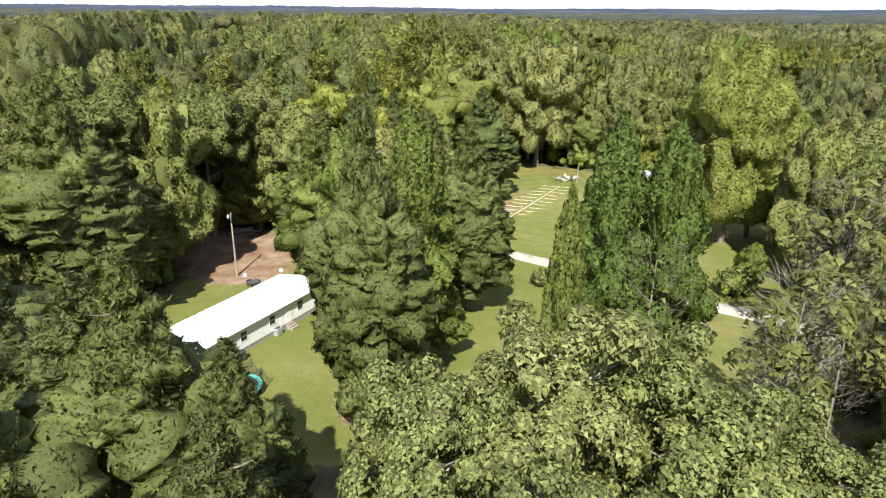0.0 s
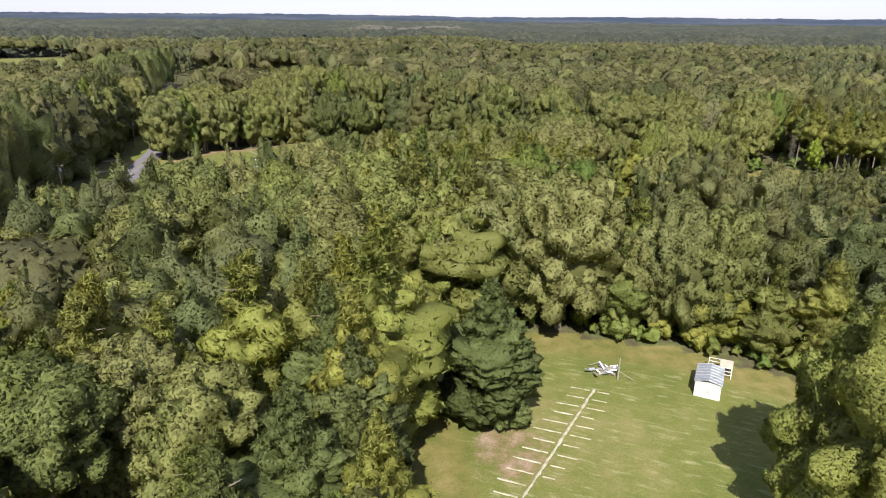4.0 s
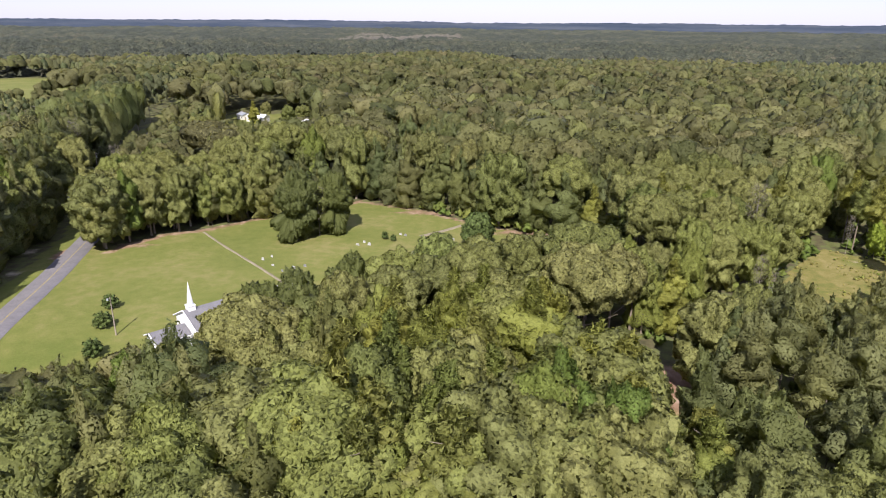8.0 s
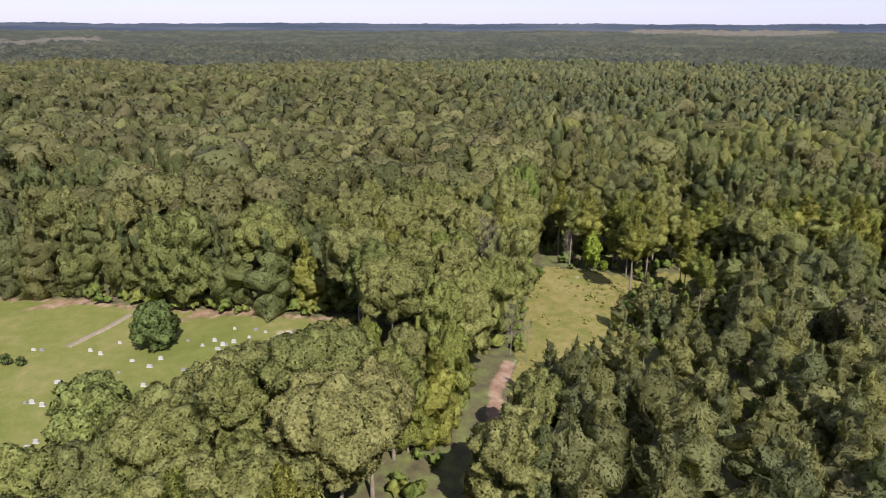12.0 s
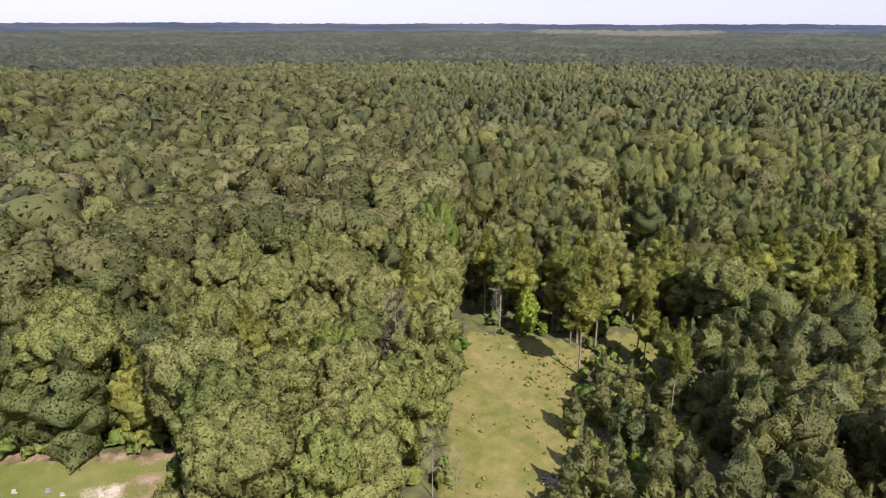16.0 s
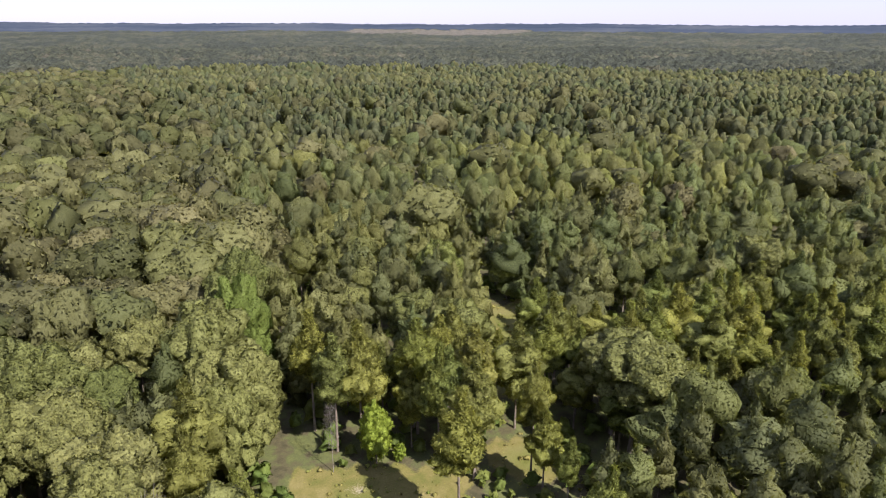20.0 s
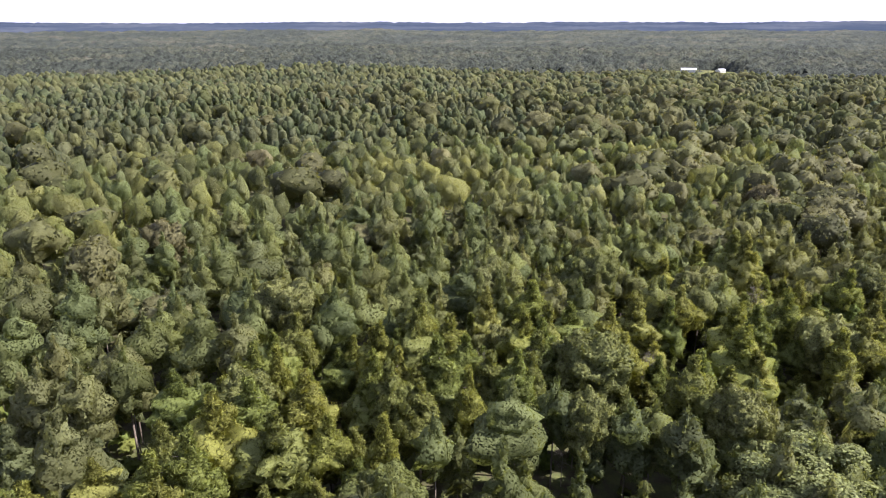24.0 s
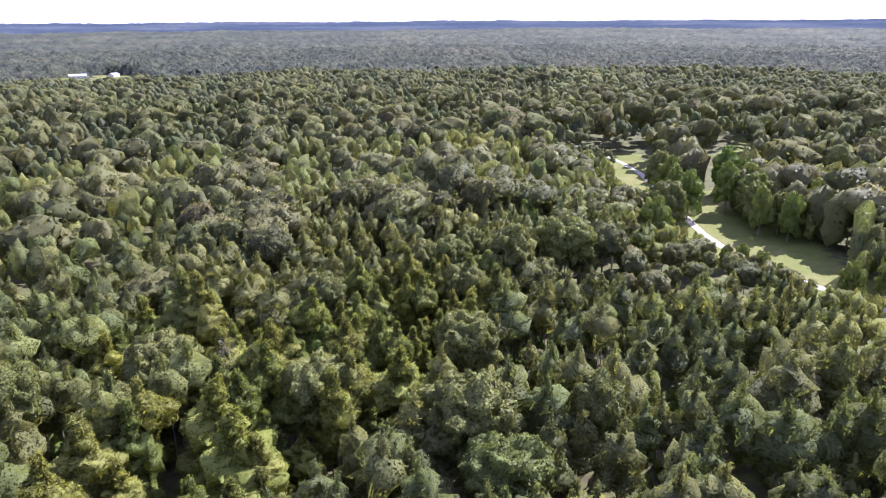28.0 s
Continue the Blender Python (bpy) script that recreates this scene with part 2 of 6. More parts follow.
BARK = plain("bark", (0.10, 0.075, 0.055), (0.24, 0.20, 0.16), 5.0, 0.9, 0, 0.03)
GREY_BARK = plain("grey_bark", (0.16, 0.14, 0.12), (0.32, 0.29, 0.26), 5.0, 0.9, 0, 0.02)
TWIG = plain("bare_twigs", (0.13, 0.11, 0.09), (0.24, 0.21, 0.18), 4.0, 0.9)
WORN_GRAVEL = plain("worn_gravel", (0.17, 0.155, 0.075), (0.50, 0.46, 0.37), 1.1, 0.95, 0, 0.03)
CREAM = plain("cream_siding", (0.50, 0.49, 0.43), (0.64, 0.63, 0.57), 1.5, 0.6)
GRAVEL = plain("pale_gravel", (0.27, 0.24, 0.19), (0.47, 0.43, 0.36), 1.6, 0.95, 0, 0.04)
ASPHALT = plain("worn_asphalt", (0.105, 0.098, 0.105), (0.160, 0.150, 0.158), 2.5, 0.9, 0, 0.01)
YELLOW = plain("faded_yellow_paint", (0.22, 0.18, 0.08), (0.34, 0.27, 0.10), 3.0, 0.8)
DIRT_PATH = plain("trodden_path", (0.13, 0.115, 0.07), (0.24, 0.20, 0.14), 2.0, 0.95, 0, 0.02)
CONCRETE = plain("concrete", (0.20, 0.18, 0.155), (0.32, 0.295, 0.25), 2.0, 0.9, 0, 0.01)
WHITE = plain("white_siding_paint", (0.68, 0.69, 0.71), (0.80, 0.80, 0.82), 1.2, 0.5)
ROOF_METAL = plain("white_roof_metal", (0.56, 0.57, 0.60), (0.70, 0.70, 0.72), 0.8, 0.4)
SHINGLE = plain("grey_shingles", (0.10, 0.097, 0.108), (0.165, 0.16, 0.172), 4.0, 0.9, 0, 0.02)
GALV = plain("galvanised_sheet", (0.34, 0.36, 0.39), (0.52, 0.54, 0.58), 1.5, 0.45, 0.6)
WOOD = plain("weathered_wood", (0.16, 0.13, 0.10), (0.34, 0.29, 0.24), 4.0, 0.9, 0, 0.01)
STONE = plain("grave_marble", (0.22, 0.22, 0.215), (0.42, 0.415, 0.40), 4.0, 0.6)
DARK_STONE = plain("grave_granite", (0.14, 0.14, 0.15), (0.26, 0.26, 0.28), 6.0, 0.4)
DARK = plain("dark_rubber", (0.02, 0.02, 0.02), (0.05, 0.05, 0.05), 4.0, 0.7)
RED = plain("dark_red_paint", (0.22, 0.03, 0.05), (0.32, 0.05, 0.07), 3.0, 0.5)
TEAL = plain("teal_vinyl", (0.05, 0.26, 0.22), (0.09, 0.38, 0.32), 4.0, 0.5)
TAN = plain("tan_tarpaulin", (0.36, 0.32, 0.25), (0.52, 0.47, 0.38), 2.0, 0.8, 0, 0.02)
NET, _n, _l, _b = material("dark_netting", 0.9)
_b.inputs["Base Color"].default_value = (0.012, 0.012, 0.012, 1)
_mix, _clear = _n.new("ShaderNodeMixShader"), _n.new("ShaderNodeBsdfTransparent")
_l.new(maths(_n, _l, "GREATER_THAN", noise_node(_n, _l, 30.0, 1), 0.52), _mix.inputs[0])
_l.new(_clear.outputs[0], _mix.inputs[1])
_l.new(_b.outputs[0], _mix.inputs[2])
_l.new(_mix.outputs[0], _n["Material Output"].inputs[0])
GLASS, _n, _l, _b = material("window_glass", 0.08)
_b.inputs["Base Color"].default_value = (0.02, 0.025, 0.03, 1)
_b.inputs["Specular IOR Level"].default_value = 0.6


def ground_material():
    """Forest litter, with mown grass, dry grass, red clay and pale sand where the masks say."""
    m, n, l, b = material("ground", 0.95)
    b.inputs["Specular IOR Level"].default_value = 0.15
    wide, mid, fine = noise_node(n, l, 0.045, 4), noise_node(n, l, 0.35, 5), noise_node(n, l, 3.5, 5)
    litter = ramp(n, l, mid, [(0.3, (0.052, 0.050, 0.026)), (0.45, (0.085, 0.074, 0.040)), (0.55, (0.090, 0.100, 0.038)), (0.7, (0.120, 0.128, 0.045))])
    grass = ramp(n, l, maths(n, l, "ADD", maths(n, l, "MULTIPLY", wide, 0.6), maths(n, l, "MULTIPLY", mid, 0.4)), [(0.36, (0.096, 0.114, 0.026)), (0.5, (0.124, 0.133, 0.035)), (0.64, (0.172, 0.158, 0.060))])
    dry = ramp(n, l, maths(n, l, "ADD", maths(n, l, "MULTIPLY", wide, 0.35), maths(n, l, "MULTIPLY", mid, 0.65)), [(0.36, (0.105, 0.112, 0.028)), (0.5, (0.155, 0.138, 0.044)), (0.66, (0.205, 0.172, 0.070))])
    clay = ramp(n, l, mid, [(0.3, (0.150, 0.090, 0.060)), (0.5, (0.215, 0.138, 0.094)), (0.7, (0.290, 0.218, 0.160))])
    sand = ramp(n, l, mid, [(0.3, (0.280, 0.230, 0.165)), (0.7, (0.430, 0.370, 0.290))])
    turn = n.new("ShaderNodeMapping")
    turn.vector_type = "TEXTURE"
    turn.inputs["Rotation"].default_value = (0, 0, radians(-22))
    turn.inputs["Scale"].default_value = (3.0, 0.75, 1)
    l.new(n.new("ShaderNodeNewGeometry").outputs["Position"], turn.inputs["Vector"])
    rows = noise_node(n, l, 1.0, 4, turn.outputs[0], 0.6)
    hay = n.new("ShaderNodeAttribute")
    hay.attribute_name = "hay"
    cut = maths(n, l, "MULTIPLY", hay.outputs["Fac"], maths(n, l, "MULTIPLY_ADD", rows, 5.0, -2.75, True))
    grass = mix(n, l, maths(n, l, "MULTIPLY", cut, 0.5), grass, (0.36, 0.335, 0.19))
    col = litter
    for name, tone in (("dry", dry), ("lawn", grass), ("clay", clay), ("sand", sand)):
        at = n.new("ShaderNodeAttribute")
        at.attribute_name = name
        edge = maths(n, l, "ADD", at.outputs["Fac"], maths(n, l, "MULTIPLY_ADD", maths(n, l, "ADD", maths(n, l, "MULTIPLY", mid, 0.6), maths(n, l, "MULTIPLY", fine, 0.4)), 1.1, -0.55))
        col = mix(n, l, maths(n, l, "MULTIPLY_ADD", edge, 4.0, -1.5, True), col, tone)
    l.new(mix(n, l, 0.55, col, mix(n, l, 0.0, maths(n, l, "MULTIPLY_ADD", fine, 1.2, 0.4), (0, 0, 0)), "MULTIPLY"), b.inputs["Base Color"])
    bump(n, l, b, fine, 0.7, 0.12)
    return m


# ---------------------------------------------------------------- helpers for meshes
def mesh_of(name, verts, faces, mats, index=None, smooth=False):
    me = bpy.data.meshes.new(name)
    me.from_pydata([tuple(v) for v in verts], [], [tuple(f) for f in faces])
    for m in mats:
        me.materials.append(m)
    if index is not None:
        me.polygons.foreach_set("material_index", index)
    if smooth:
        me.polygons.foreach_set("use_smooth", [True] * len(me.polygons))
    me.update()
    return me


def tri_mesh(name, v, f, mats, index=None, tint=None, normals=None):
    """A mesh from arrays of corners and triangles."""
    me = bpy.data.meshes.new(name)
    me.vertices.add(len(v))
    me.vertices.foreach_set("co", np.ascontiguousarray(v, np.float32).ravel())
    me.loops.add(3 * len(f))
    me.loops.foreach_set("vertex_index", np.ascontiguousarray(f, np.int32).ravel())
    me.polygons.add(len(f))
    me.polygons.foreach_set("loop_start", np.arange(0, 3 * len(f), 3, dtype=np.int32))
    me.polygons.foreach_set("loop_total", np.full(len(f), 3, np.int32))
    for m in mats:
        me.materials.append(m)
    if index is not None:
        me.polygons.foreach_set("material_index", np.ascontiguousarray(index, np.int32))
    if tint is not None:
        at = me.attributes.new("tint", "FLOAT", "POINT")
        at.data.foreach_set("value", np.ascontiguousarray(tint, np.float32))
    me.update(calc_edges=True)
    if normals is not None:
        me.polygons.foreach_set("use_smooth", np.ones(len(f), bool))
        me.normals_split_custom_set_from_vertices(np.ascontiguousarray(normals, np.float32).tolist())
    return me


def part(name, bm, mat, parent, label="", at=None):
    """Links a bmesh as one mesh under a thing or a part."""
    me = bpy.data.meshes.new(name)
    bm.to_mesh(me)
    bm.free()
    me.materials.append(mat)
    ob = new(name, me)
    ob.parent = parent
    if at is not None:
        ob.matrix_basis = at
    return tagged(ob, label)


def box(bm, x0, y0, z0, x1, y1, z1, bevel=0.0):
    made = bmesh.ops.create_cube(bm, size=1)["verts"]
    for v in made:
        v.co = Vector((x0 + (v.co.x + 0.5) * (x1 - x0), y0 + (v.co.y + 0.5) * (y1 - y0), z0 + (v.co.z + 0.5) * (z1 - z0)))
    if bevel:
        bmesh.ops.bevel(bm, geom=list({e for v in made for e in v.link_edges}), offset=bevel, segments=1, affect="EDGES")
    return bm


def bx(*a, bevel=0.0):
    return box(bmesh.new(), *a, bevel=bevel)


def rod(bm, a, b, r0, r1, sides=8):
    a, b = Vector(a), Vector(b)
    m = Matrix.Translation((a + b) / 2) @ (b - a).to_track_quat("Z", "Y").to_matrix().to_4x4()
    bmesh.ops.create_cone(bm, cap_ends=True, segments=sides, radius1=r0, radius2=r1, depth=(b - a).length, matrix=m)
    return bm


def prism(bm, profile, y0, y1):
    """A cross-section in x and z, drawn out along y."""
    a = [bm.verts.new((x, y0, z)) for x, z in profile]
    b = [bm.verts.new((x, y1, z)) for x, z in profile]
    bm.faces.new(a[::-1])
    bm.faces.new(b)
    for i in range(len(a)):
        j = (i + 1) % len(a)
        bm.faces.new((a[i], a[j], b[j], b[i]))
    bmesh.ops.recalc_face_normals(bm, faces=bm.faces)
    return bm


def thing(name, x, y, turn=0.0, lift=0.0):
    e = new(name)
    e.matrix_basis = pose(x, y, float(ground_z(x, y)) + lift, 0, 0, turn)
    return e


def ribbon(name, line, half, lift, mat, step=3.0, rough=0.0, thick=0.08):
    """A strip with thickness that lies on the land along a line."""
    pts = []
    for (x0, y0), (x1, y1) in zip(line, line[1:]):
        k = max(1, int(math.hypot(x1 - x0, y1 - y0) / step))
        pts += [(x0 + (x1 - x0) * i / k, y0 + (y1 - y0) * i / k) for i in range(k)]
    pts.append(line[-1])
    p = np.array(pts)
    for _ in range(3):
        p[1:-1] = (p[:-2] + 2 * p[1:-1] + p[2:]) / 4
    d = np.gradient(p, axis=0)
    d /= np.hypot(*d.T)[:, None]
    nrm = np.stack([d[:, 1], -d[:, 0]], 1)
    wl = half + rough * rng.normal(size=len(p))
    wr = half + rough * rng.normal(size=len(p))
    v = []
    for q, s, a, c in zip(p, nrm, wl, wr):
        for o, dz in ((-a - min(0.1, thick), -thick), (-a, 0), (0, 0.03), (c, 0), (c + min(0.1, thick), -thick)):
            x, y = q + s * o
            v.append((x, y, float(ground_z(x, y)) + lift + dz))
    f = [(i * 5 + j, i * 5 + j + 1, i * 5 + j + 6, i * 5 + j + 5) for i in range(len(p) - 1) for j in range(4)]
    f = [(a, d_, c, b) for a, b, c, d_ in f]
    return new(name, mesh_of(name, v, [t[::-1] for t in f], [mat], None, True))


# ---------------------------------------------------------------- ground
def axis(lo, hi, a, b, fine, grow):
    """Coordinates that are fine from a to b and widen outwards."""
    mid = list(np.arange(a, b + 0.1, fine))
    s, x, left = fine, a, []
    while x > lo:
        s *= grow
        x -= s
        left.append(x)
    s, x, right = fine, mid[-1], []
    while x < hi:
        s *= grow
        x += s
        right.append(x)
    return np.array(left[::-1] + mid + right)


def build_ground():
    xs, ys = axis(-5200, 5200, -130, 150, 2.3, 1.07), axis(-5200, 5200, 40, 340, 2.3, 1.07)
    X, Y = np.meshgrid(xs, ys)
    Z = ground_z(X, Y)
    v = np.stack([X, Y, Z], -1).reshape(-1, 3)
    nx, ny = len(xs), len(ys)
    i = (np.arange(ny - 1)[:, None] * nx + np.arange(nx - 1)[None]).ravel()
    f = np.concatenate([np.stack([i, i + 1, i + nx + 1], 1), np.stack([i, i + nx + 1, i + nx], 1)])
    me = tri_mesh("ground", v, f, [ground_material()])
    x, y = v[:, 0], v[:, 1]
    lawn = inside(FIELD, x, y) | inside(LAWN, x, y) | inside(YARD, x, y) | inside(EAST_LAWN, x, y) | (off_line(ROAD, x, y) < 9)
    for p in FAR_FIELDS:
        lawn |= inside(p, x, y)
    dry = inside(CLEARING, x, y)
    glade = np.zeros(len(x))
    for gx, gy, r in GLADES:
        glade = np.maximum(glade, ease(1.4 - np.hypot(x - gx, y - gy) / r))
    dry |= glade > 0.3
    margin = np.where(inside(FIELD, x, y) & (y > 100), ease(1.5 - off_line(FIELD[1:16], x, y) / 7.0), 0.0)
    dry |= margin > 0.05
    yard = inside(YARD, x, y) & (y < 84)
    dry |= yard | inside(FIELD, x, y)
    drive = ease((7 - off_line(DRIVE, x, y)) / 5)
    clay = 0.8 * np.clip(ease((2.3 - off_line(RED_PATH, x, y)) / 1.6), 0, 1)
    dry |= inside(PATH_GAP, x, y)
    for cx, cy, rx, ry, k in ((-31, 93, 9, 9, 0.95), (-38, 100, 9, 5, 0.9), (-47, 74, 9, 4, 0.9), (-6, 145, 6, 7, 0.8), (-3.5, 53, 6, 6, 0.78), (-28, 86, 7, 6, 0.72), (10, 118, 6, 7, 0.5), (-100, 266, 4, 5, 0.9), (45, 200, 5, 7, 1), (2, 153, 8, 2, 0.8), (-85, 274, 7, 2.5, .55), (0, 311, 16, 2.5, .6), (-36, 316, 9, 2.5, .6), (30, 288, 14, 2.5, .6), (46, 268, 6, 4, .5)):
        clay = np.maximum(clay, k * ease(1.6 - np.hypot((x - cx) / rx, (y - cy) / ry)))
    clay = np.maximum(clay, 0.62 * ease((2.6 - off_line(LAWN[3:13], x, y)) / 1.6))
    sand = 0.42 * ease((1.6 - off_line([(76, 236), (86, 248), (96, 261)], x, y)) / 1.5)
    for cx, cy, r, k in ((14, 294, 2, 1), (40, 268, 5, .55), (100, 237, 2.0, .4), (127, 278, 3.2, .45), (106, 240, 2, .4), (-112, 268, 3, .6), (-106, 250, 3, .5), (-45, 204, 5, .8)):
        sand = np.maximum(sand, k * ease(1.5 - np.hypot(x - cx, y - cy) / r))
    for name, val in (("lawn", np.where(lawn, np.where(yard, 0.62, np.where(inside(FIELD, x, y), 0.76, 1.0)) - 0.6 * margin, 0.55 * glade)), ("hay", np.where(inside(FIELD, x, y) & (y > 84) & (x < 62), ease((y - 84) / 20), 0.0)), ("dry", np.where(dry, 1.0, 0.0)), ("clay", clay), ("sand", sand)):
        me.attributes.new(name, "FLOAT", "POINT").data.foreach_set("value", np.asarray(val, np.float32))
    return tagged(new("ground", me), "rolling ground with mown grass, red clay and leaf litter", "ground", kind="structure")


build_ground()
tagged(ribbon("gravel_drive", DRIVE, 1.5, 0.07, GRAVEL, 1.5, 0.12), "pale gravel drive across the grass", "driveway", kind="structure")
tagged(ribbon("road", ROAD, 3.3, 0.10, ASPHALT, 4.0, 0.05), "worn grey asphalt country road", "road", kind="structure")
for o, w, mat in ((-0.12, 0.05, YELLOW), (0.12, 0.05, YELLOW)):
    line = []
    for i, (x, y) in enumerate(ROAD):
        a, c = ROAD[max(0, i - 1)], ROAD[min(len(ROAD) - 1, i + 1)]
        d = Vector((c[0] - a[0], c[1] - a[1])).normalized()
        line.append((x + d.y * o, y - d.x * o))
    tagged(ribbon("road_marking", line, w, 0.14, mat, 4.0, 0, 0.01), "thin faded painted line on the road", "road marking", kind="structure")
tagged(ribbon("footpath", [(-70, 287.5), (-64, 280), (-50, 263), (-37, 247.5), (-31, 240)], 0.4, 0.03, DIRT_PATH, 1.5, 0.05), "narrow pale path across the church lawn", "path", kind="structure")
tagged(ribbon("graveyard_path", [(10, 297), (4, 291), (-3, 285.5)], 0.9, 0.03, DIRT_PATH, 1.5, 0.1), "short pale path among the graves", "path", kind="structure")


# ---------------------------------------------------------------- trees
def ico(level):
    bm = bmesh.new()
    bmesh.ops.create_icosphere(bm, subdivisions=level, radius=1)
    v, f = np.array([p.co[:] for p in bm.verts]), np.array([[p.index for p in q.verts] for q in bm.faces])
    bm.free()
    return v, f


ICO = {k: ico(k) for k in (1, 2, 3, 4, 5)}


def unit(v):
    return v / np.maximum(np.linalg.norm(v, axis=-1, keepdims=True), 1e-6)


def shards(c, nrm, size, g):
    """Ragged leaf clumps of one triangle each."""
    k = len(c)
    a = unit(np.cross(nrm, g.normal(size=(k, 3))))
    b = np.cross(nrm, a)
    s = (size * g.uniform(0.6, 1.4, k))[:, None]
    v = np.stack([c - a * s - b * s * 0.5, c + a * s - b * s * 0.45 + nrm * s * 0.2, c + b * s * 0.9 + nrm * s * 0.3], 1).reshape(-1, 3)
    return v, np.arange(3 * k).reshape(-1, 3)


def needles(c, nrm, size, g):
    """Slim tufts that fan outwards."""
    k = len(c)
    a = unit(np.cross(nrm, g.normal(size=(k, 3))))
    b = np.cross(nrm, a)
    s = (size * g.uniform(0.6, 1.4, k))[:, None]
    tip = unit(b + nrm * g.uniform(-0.2, 0.7, (k, 1)))
    v = np.stack([c - a * s * 0.24 - tip * s * 0.45, c + a * s * 0.24 - tip * s * 0.35, c + tip * s * 1.1 + a * s * 0.1], 1).reshape(-1, 3)
    return v, np.arange(3 * k).reshape(-1, 3)


def join(pieces):
    """One body of corners, triangles, normals and the mark of the inner masses."""
    v, f, n, k, o = [], [], [], [], 0
    for a, b, *c in pieces:
        v.append(a)
        f.append(b + o)
        n.append(c[0] if c else np.zeros_like(a))
        k.append(np.full(len(a), 2.0 if len(c) > 1 else 0.0))
        o += len(a)
    return np.concatenate(v), np.concatenate(f), np.concatenate(n), np.concatenate(k)


def blobs(c, r, g, flat=1.0, fine=False):
    """Ragged inner masses that keep a crown from being see-through."""
    out = []
    bv, bf = ICO[2 if fine else 1]
    for p, s in zip(c, r):
        w = bv @ np.array(Euler((g.uniform(0, 3), g.uniform(0, 3), 0)).to_matrix())
        out.append((p + w * s * g.uniform(0.72, 1.22, (len(bv), 1)) * (1, 1, flat), bf, unit(w * (1, 1, 1 / flat) + g.normal(size=w.shape) * 0.3 + (0, 0, 0.1)), True))
    return out


def facing(v, f):
    """Smooth normals at the corners of a body."""
    n = np.cross(v[f[:, 1]] - v[f[:, 0]], v[f[:, 2]] - v[f[:, 0]])
    out = np.zeros_like(v)
    for k in range(3):
        np.add.at(out, f[:, k], n)
    return unit(out)


def lumpy_crown(h, R, puffs, leaves, size, g, level=5, low=0.30, swell=(0.19, 0.31), base=0.66, taper=0.0, maker=shards, cut=-0.55, stray=0.35, jag=0.035, core=0.84, uneven=0.10, reach=(0.62, 0.86)):
    """A crown of many rounded puffs with deep creases between them: an open skin of leaves, a dense
    inside, and loose leaf clumps all over."""
    rad = np.array([R, R, h * (1 - low) / 2])
    k = np.arange(puffs) + 0.5
    z = 1 - (1.0 - cut + 0.1) * k / puffs
    phi, ring = k * 2.39996, np.sqrt(np.maximum(0, 1 - z * z))
    c = unit(np.stack([np.cos(phi) * ring, np.sin(phi) * ring, z], 1) + g.normal(size=(puffs, 3)) * 0.13) * g.uniform(*reach, (puffs, 1)) * rad
    rk = R * g.uniform(*swell, puffs)

    def body(lv, scale, rough):
        d, f = ICO[lv]
        f = f[d[f].mean(1)[:, 2] > cut]
        d = unit(d * rad)
        shell = 1 / np.linalg.norm(d / rad, axis=1)
        along = d @ c.T
        room = along ** 2 - (np.sum(c * c, 1) - rk ** 2)[None]
        r = np.max(np.where((room > 0) & (along > 0), along + np.sqrt(np.maximum(room, 0)), 0), 1)
        r = np.maximum(r, base * shell) + shell * uneven * (np.sin(d[:, 0] * 3.1 + R * 7) * np.cos(d[:, 1] * 2.7 + R * 3) + 0.5 * np.sin(d[:, 2] * 4 + R))
        v = d * (r * scale * (1 + rough * g.normal(size=len(d))))[:, None]
        v[:, :2] *= (1 - taper * v[:, 2:] / rad[2])
        return v + (0, 0, h * (1 + low) / 2), f

    v, f = body(level, 1.0, jag)
    n = unit(facing(v, f) + g.normal(size=v.shape) * stray * 0.6)
    pieces = [(v, f, n) if core else (v, f, n, True)]
    if core:
        cv, cf = body(max(1, level - 2), core, 0.02)
        pieces.append((cv, cf, facing(cv, cf), True))
    if leaves:
        pick = g.integers(0, len(f), leaves)
        w = g.dirichlet((1, 1, 1), leaves)[:, :, None]
        pos, nr = (v[f[pick]] * w).sum(1), unit((n[f[pick]] * w).sum(1))
        sv, sf = maker(pos + nr * size * g.uniform(-0.1, 1.1, (leaves, 1)), unit(nr + g.normal(size=(leaves, 3)) * 0.55), size, g)
        pieces.append((sv, sf, np.repeat(unit(nr + g.normal(size=(leaves, 3)) * stray), 3, 0)))
    return join(pieces)


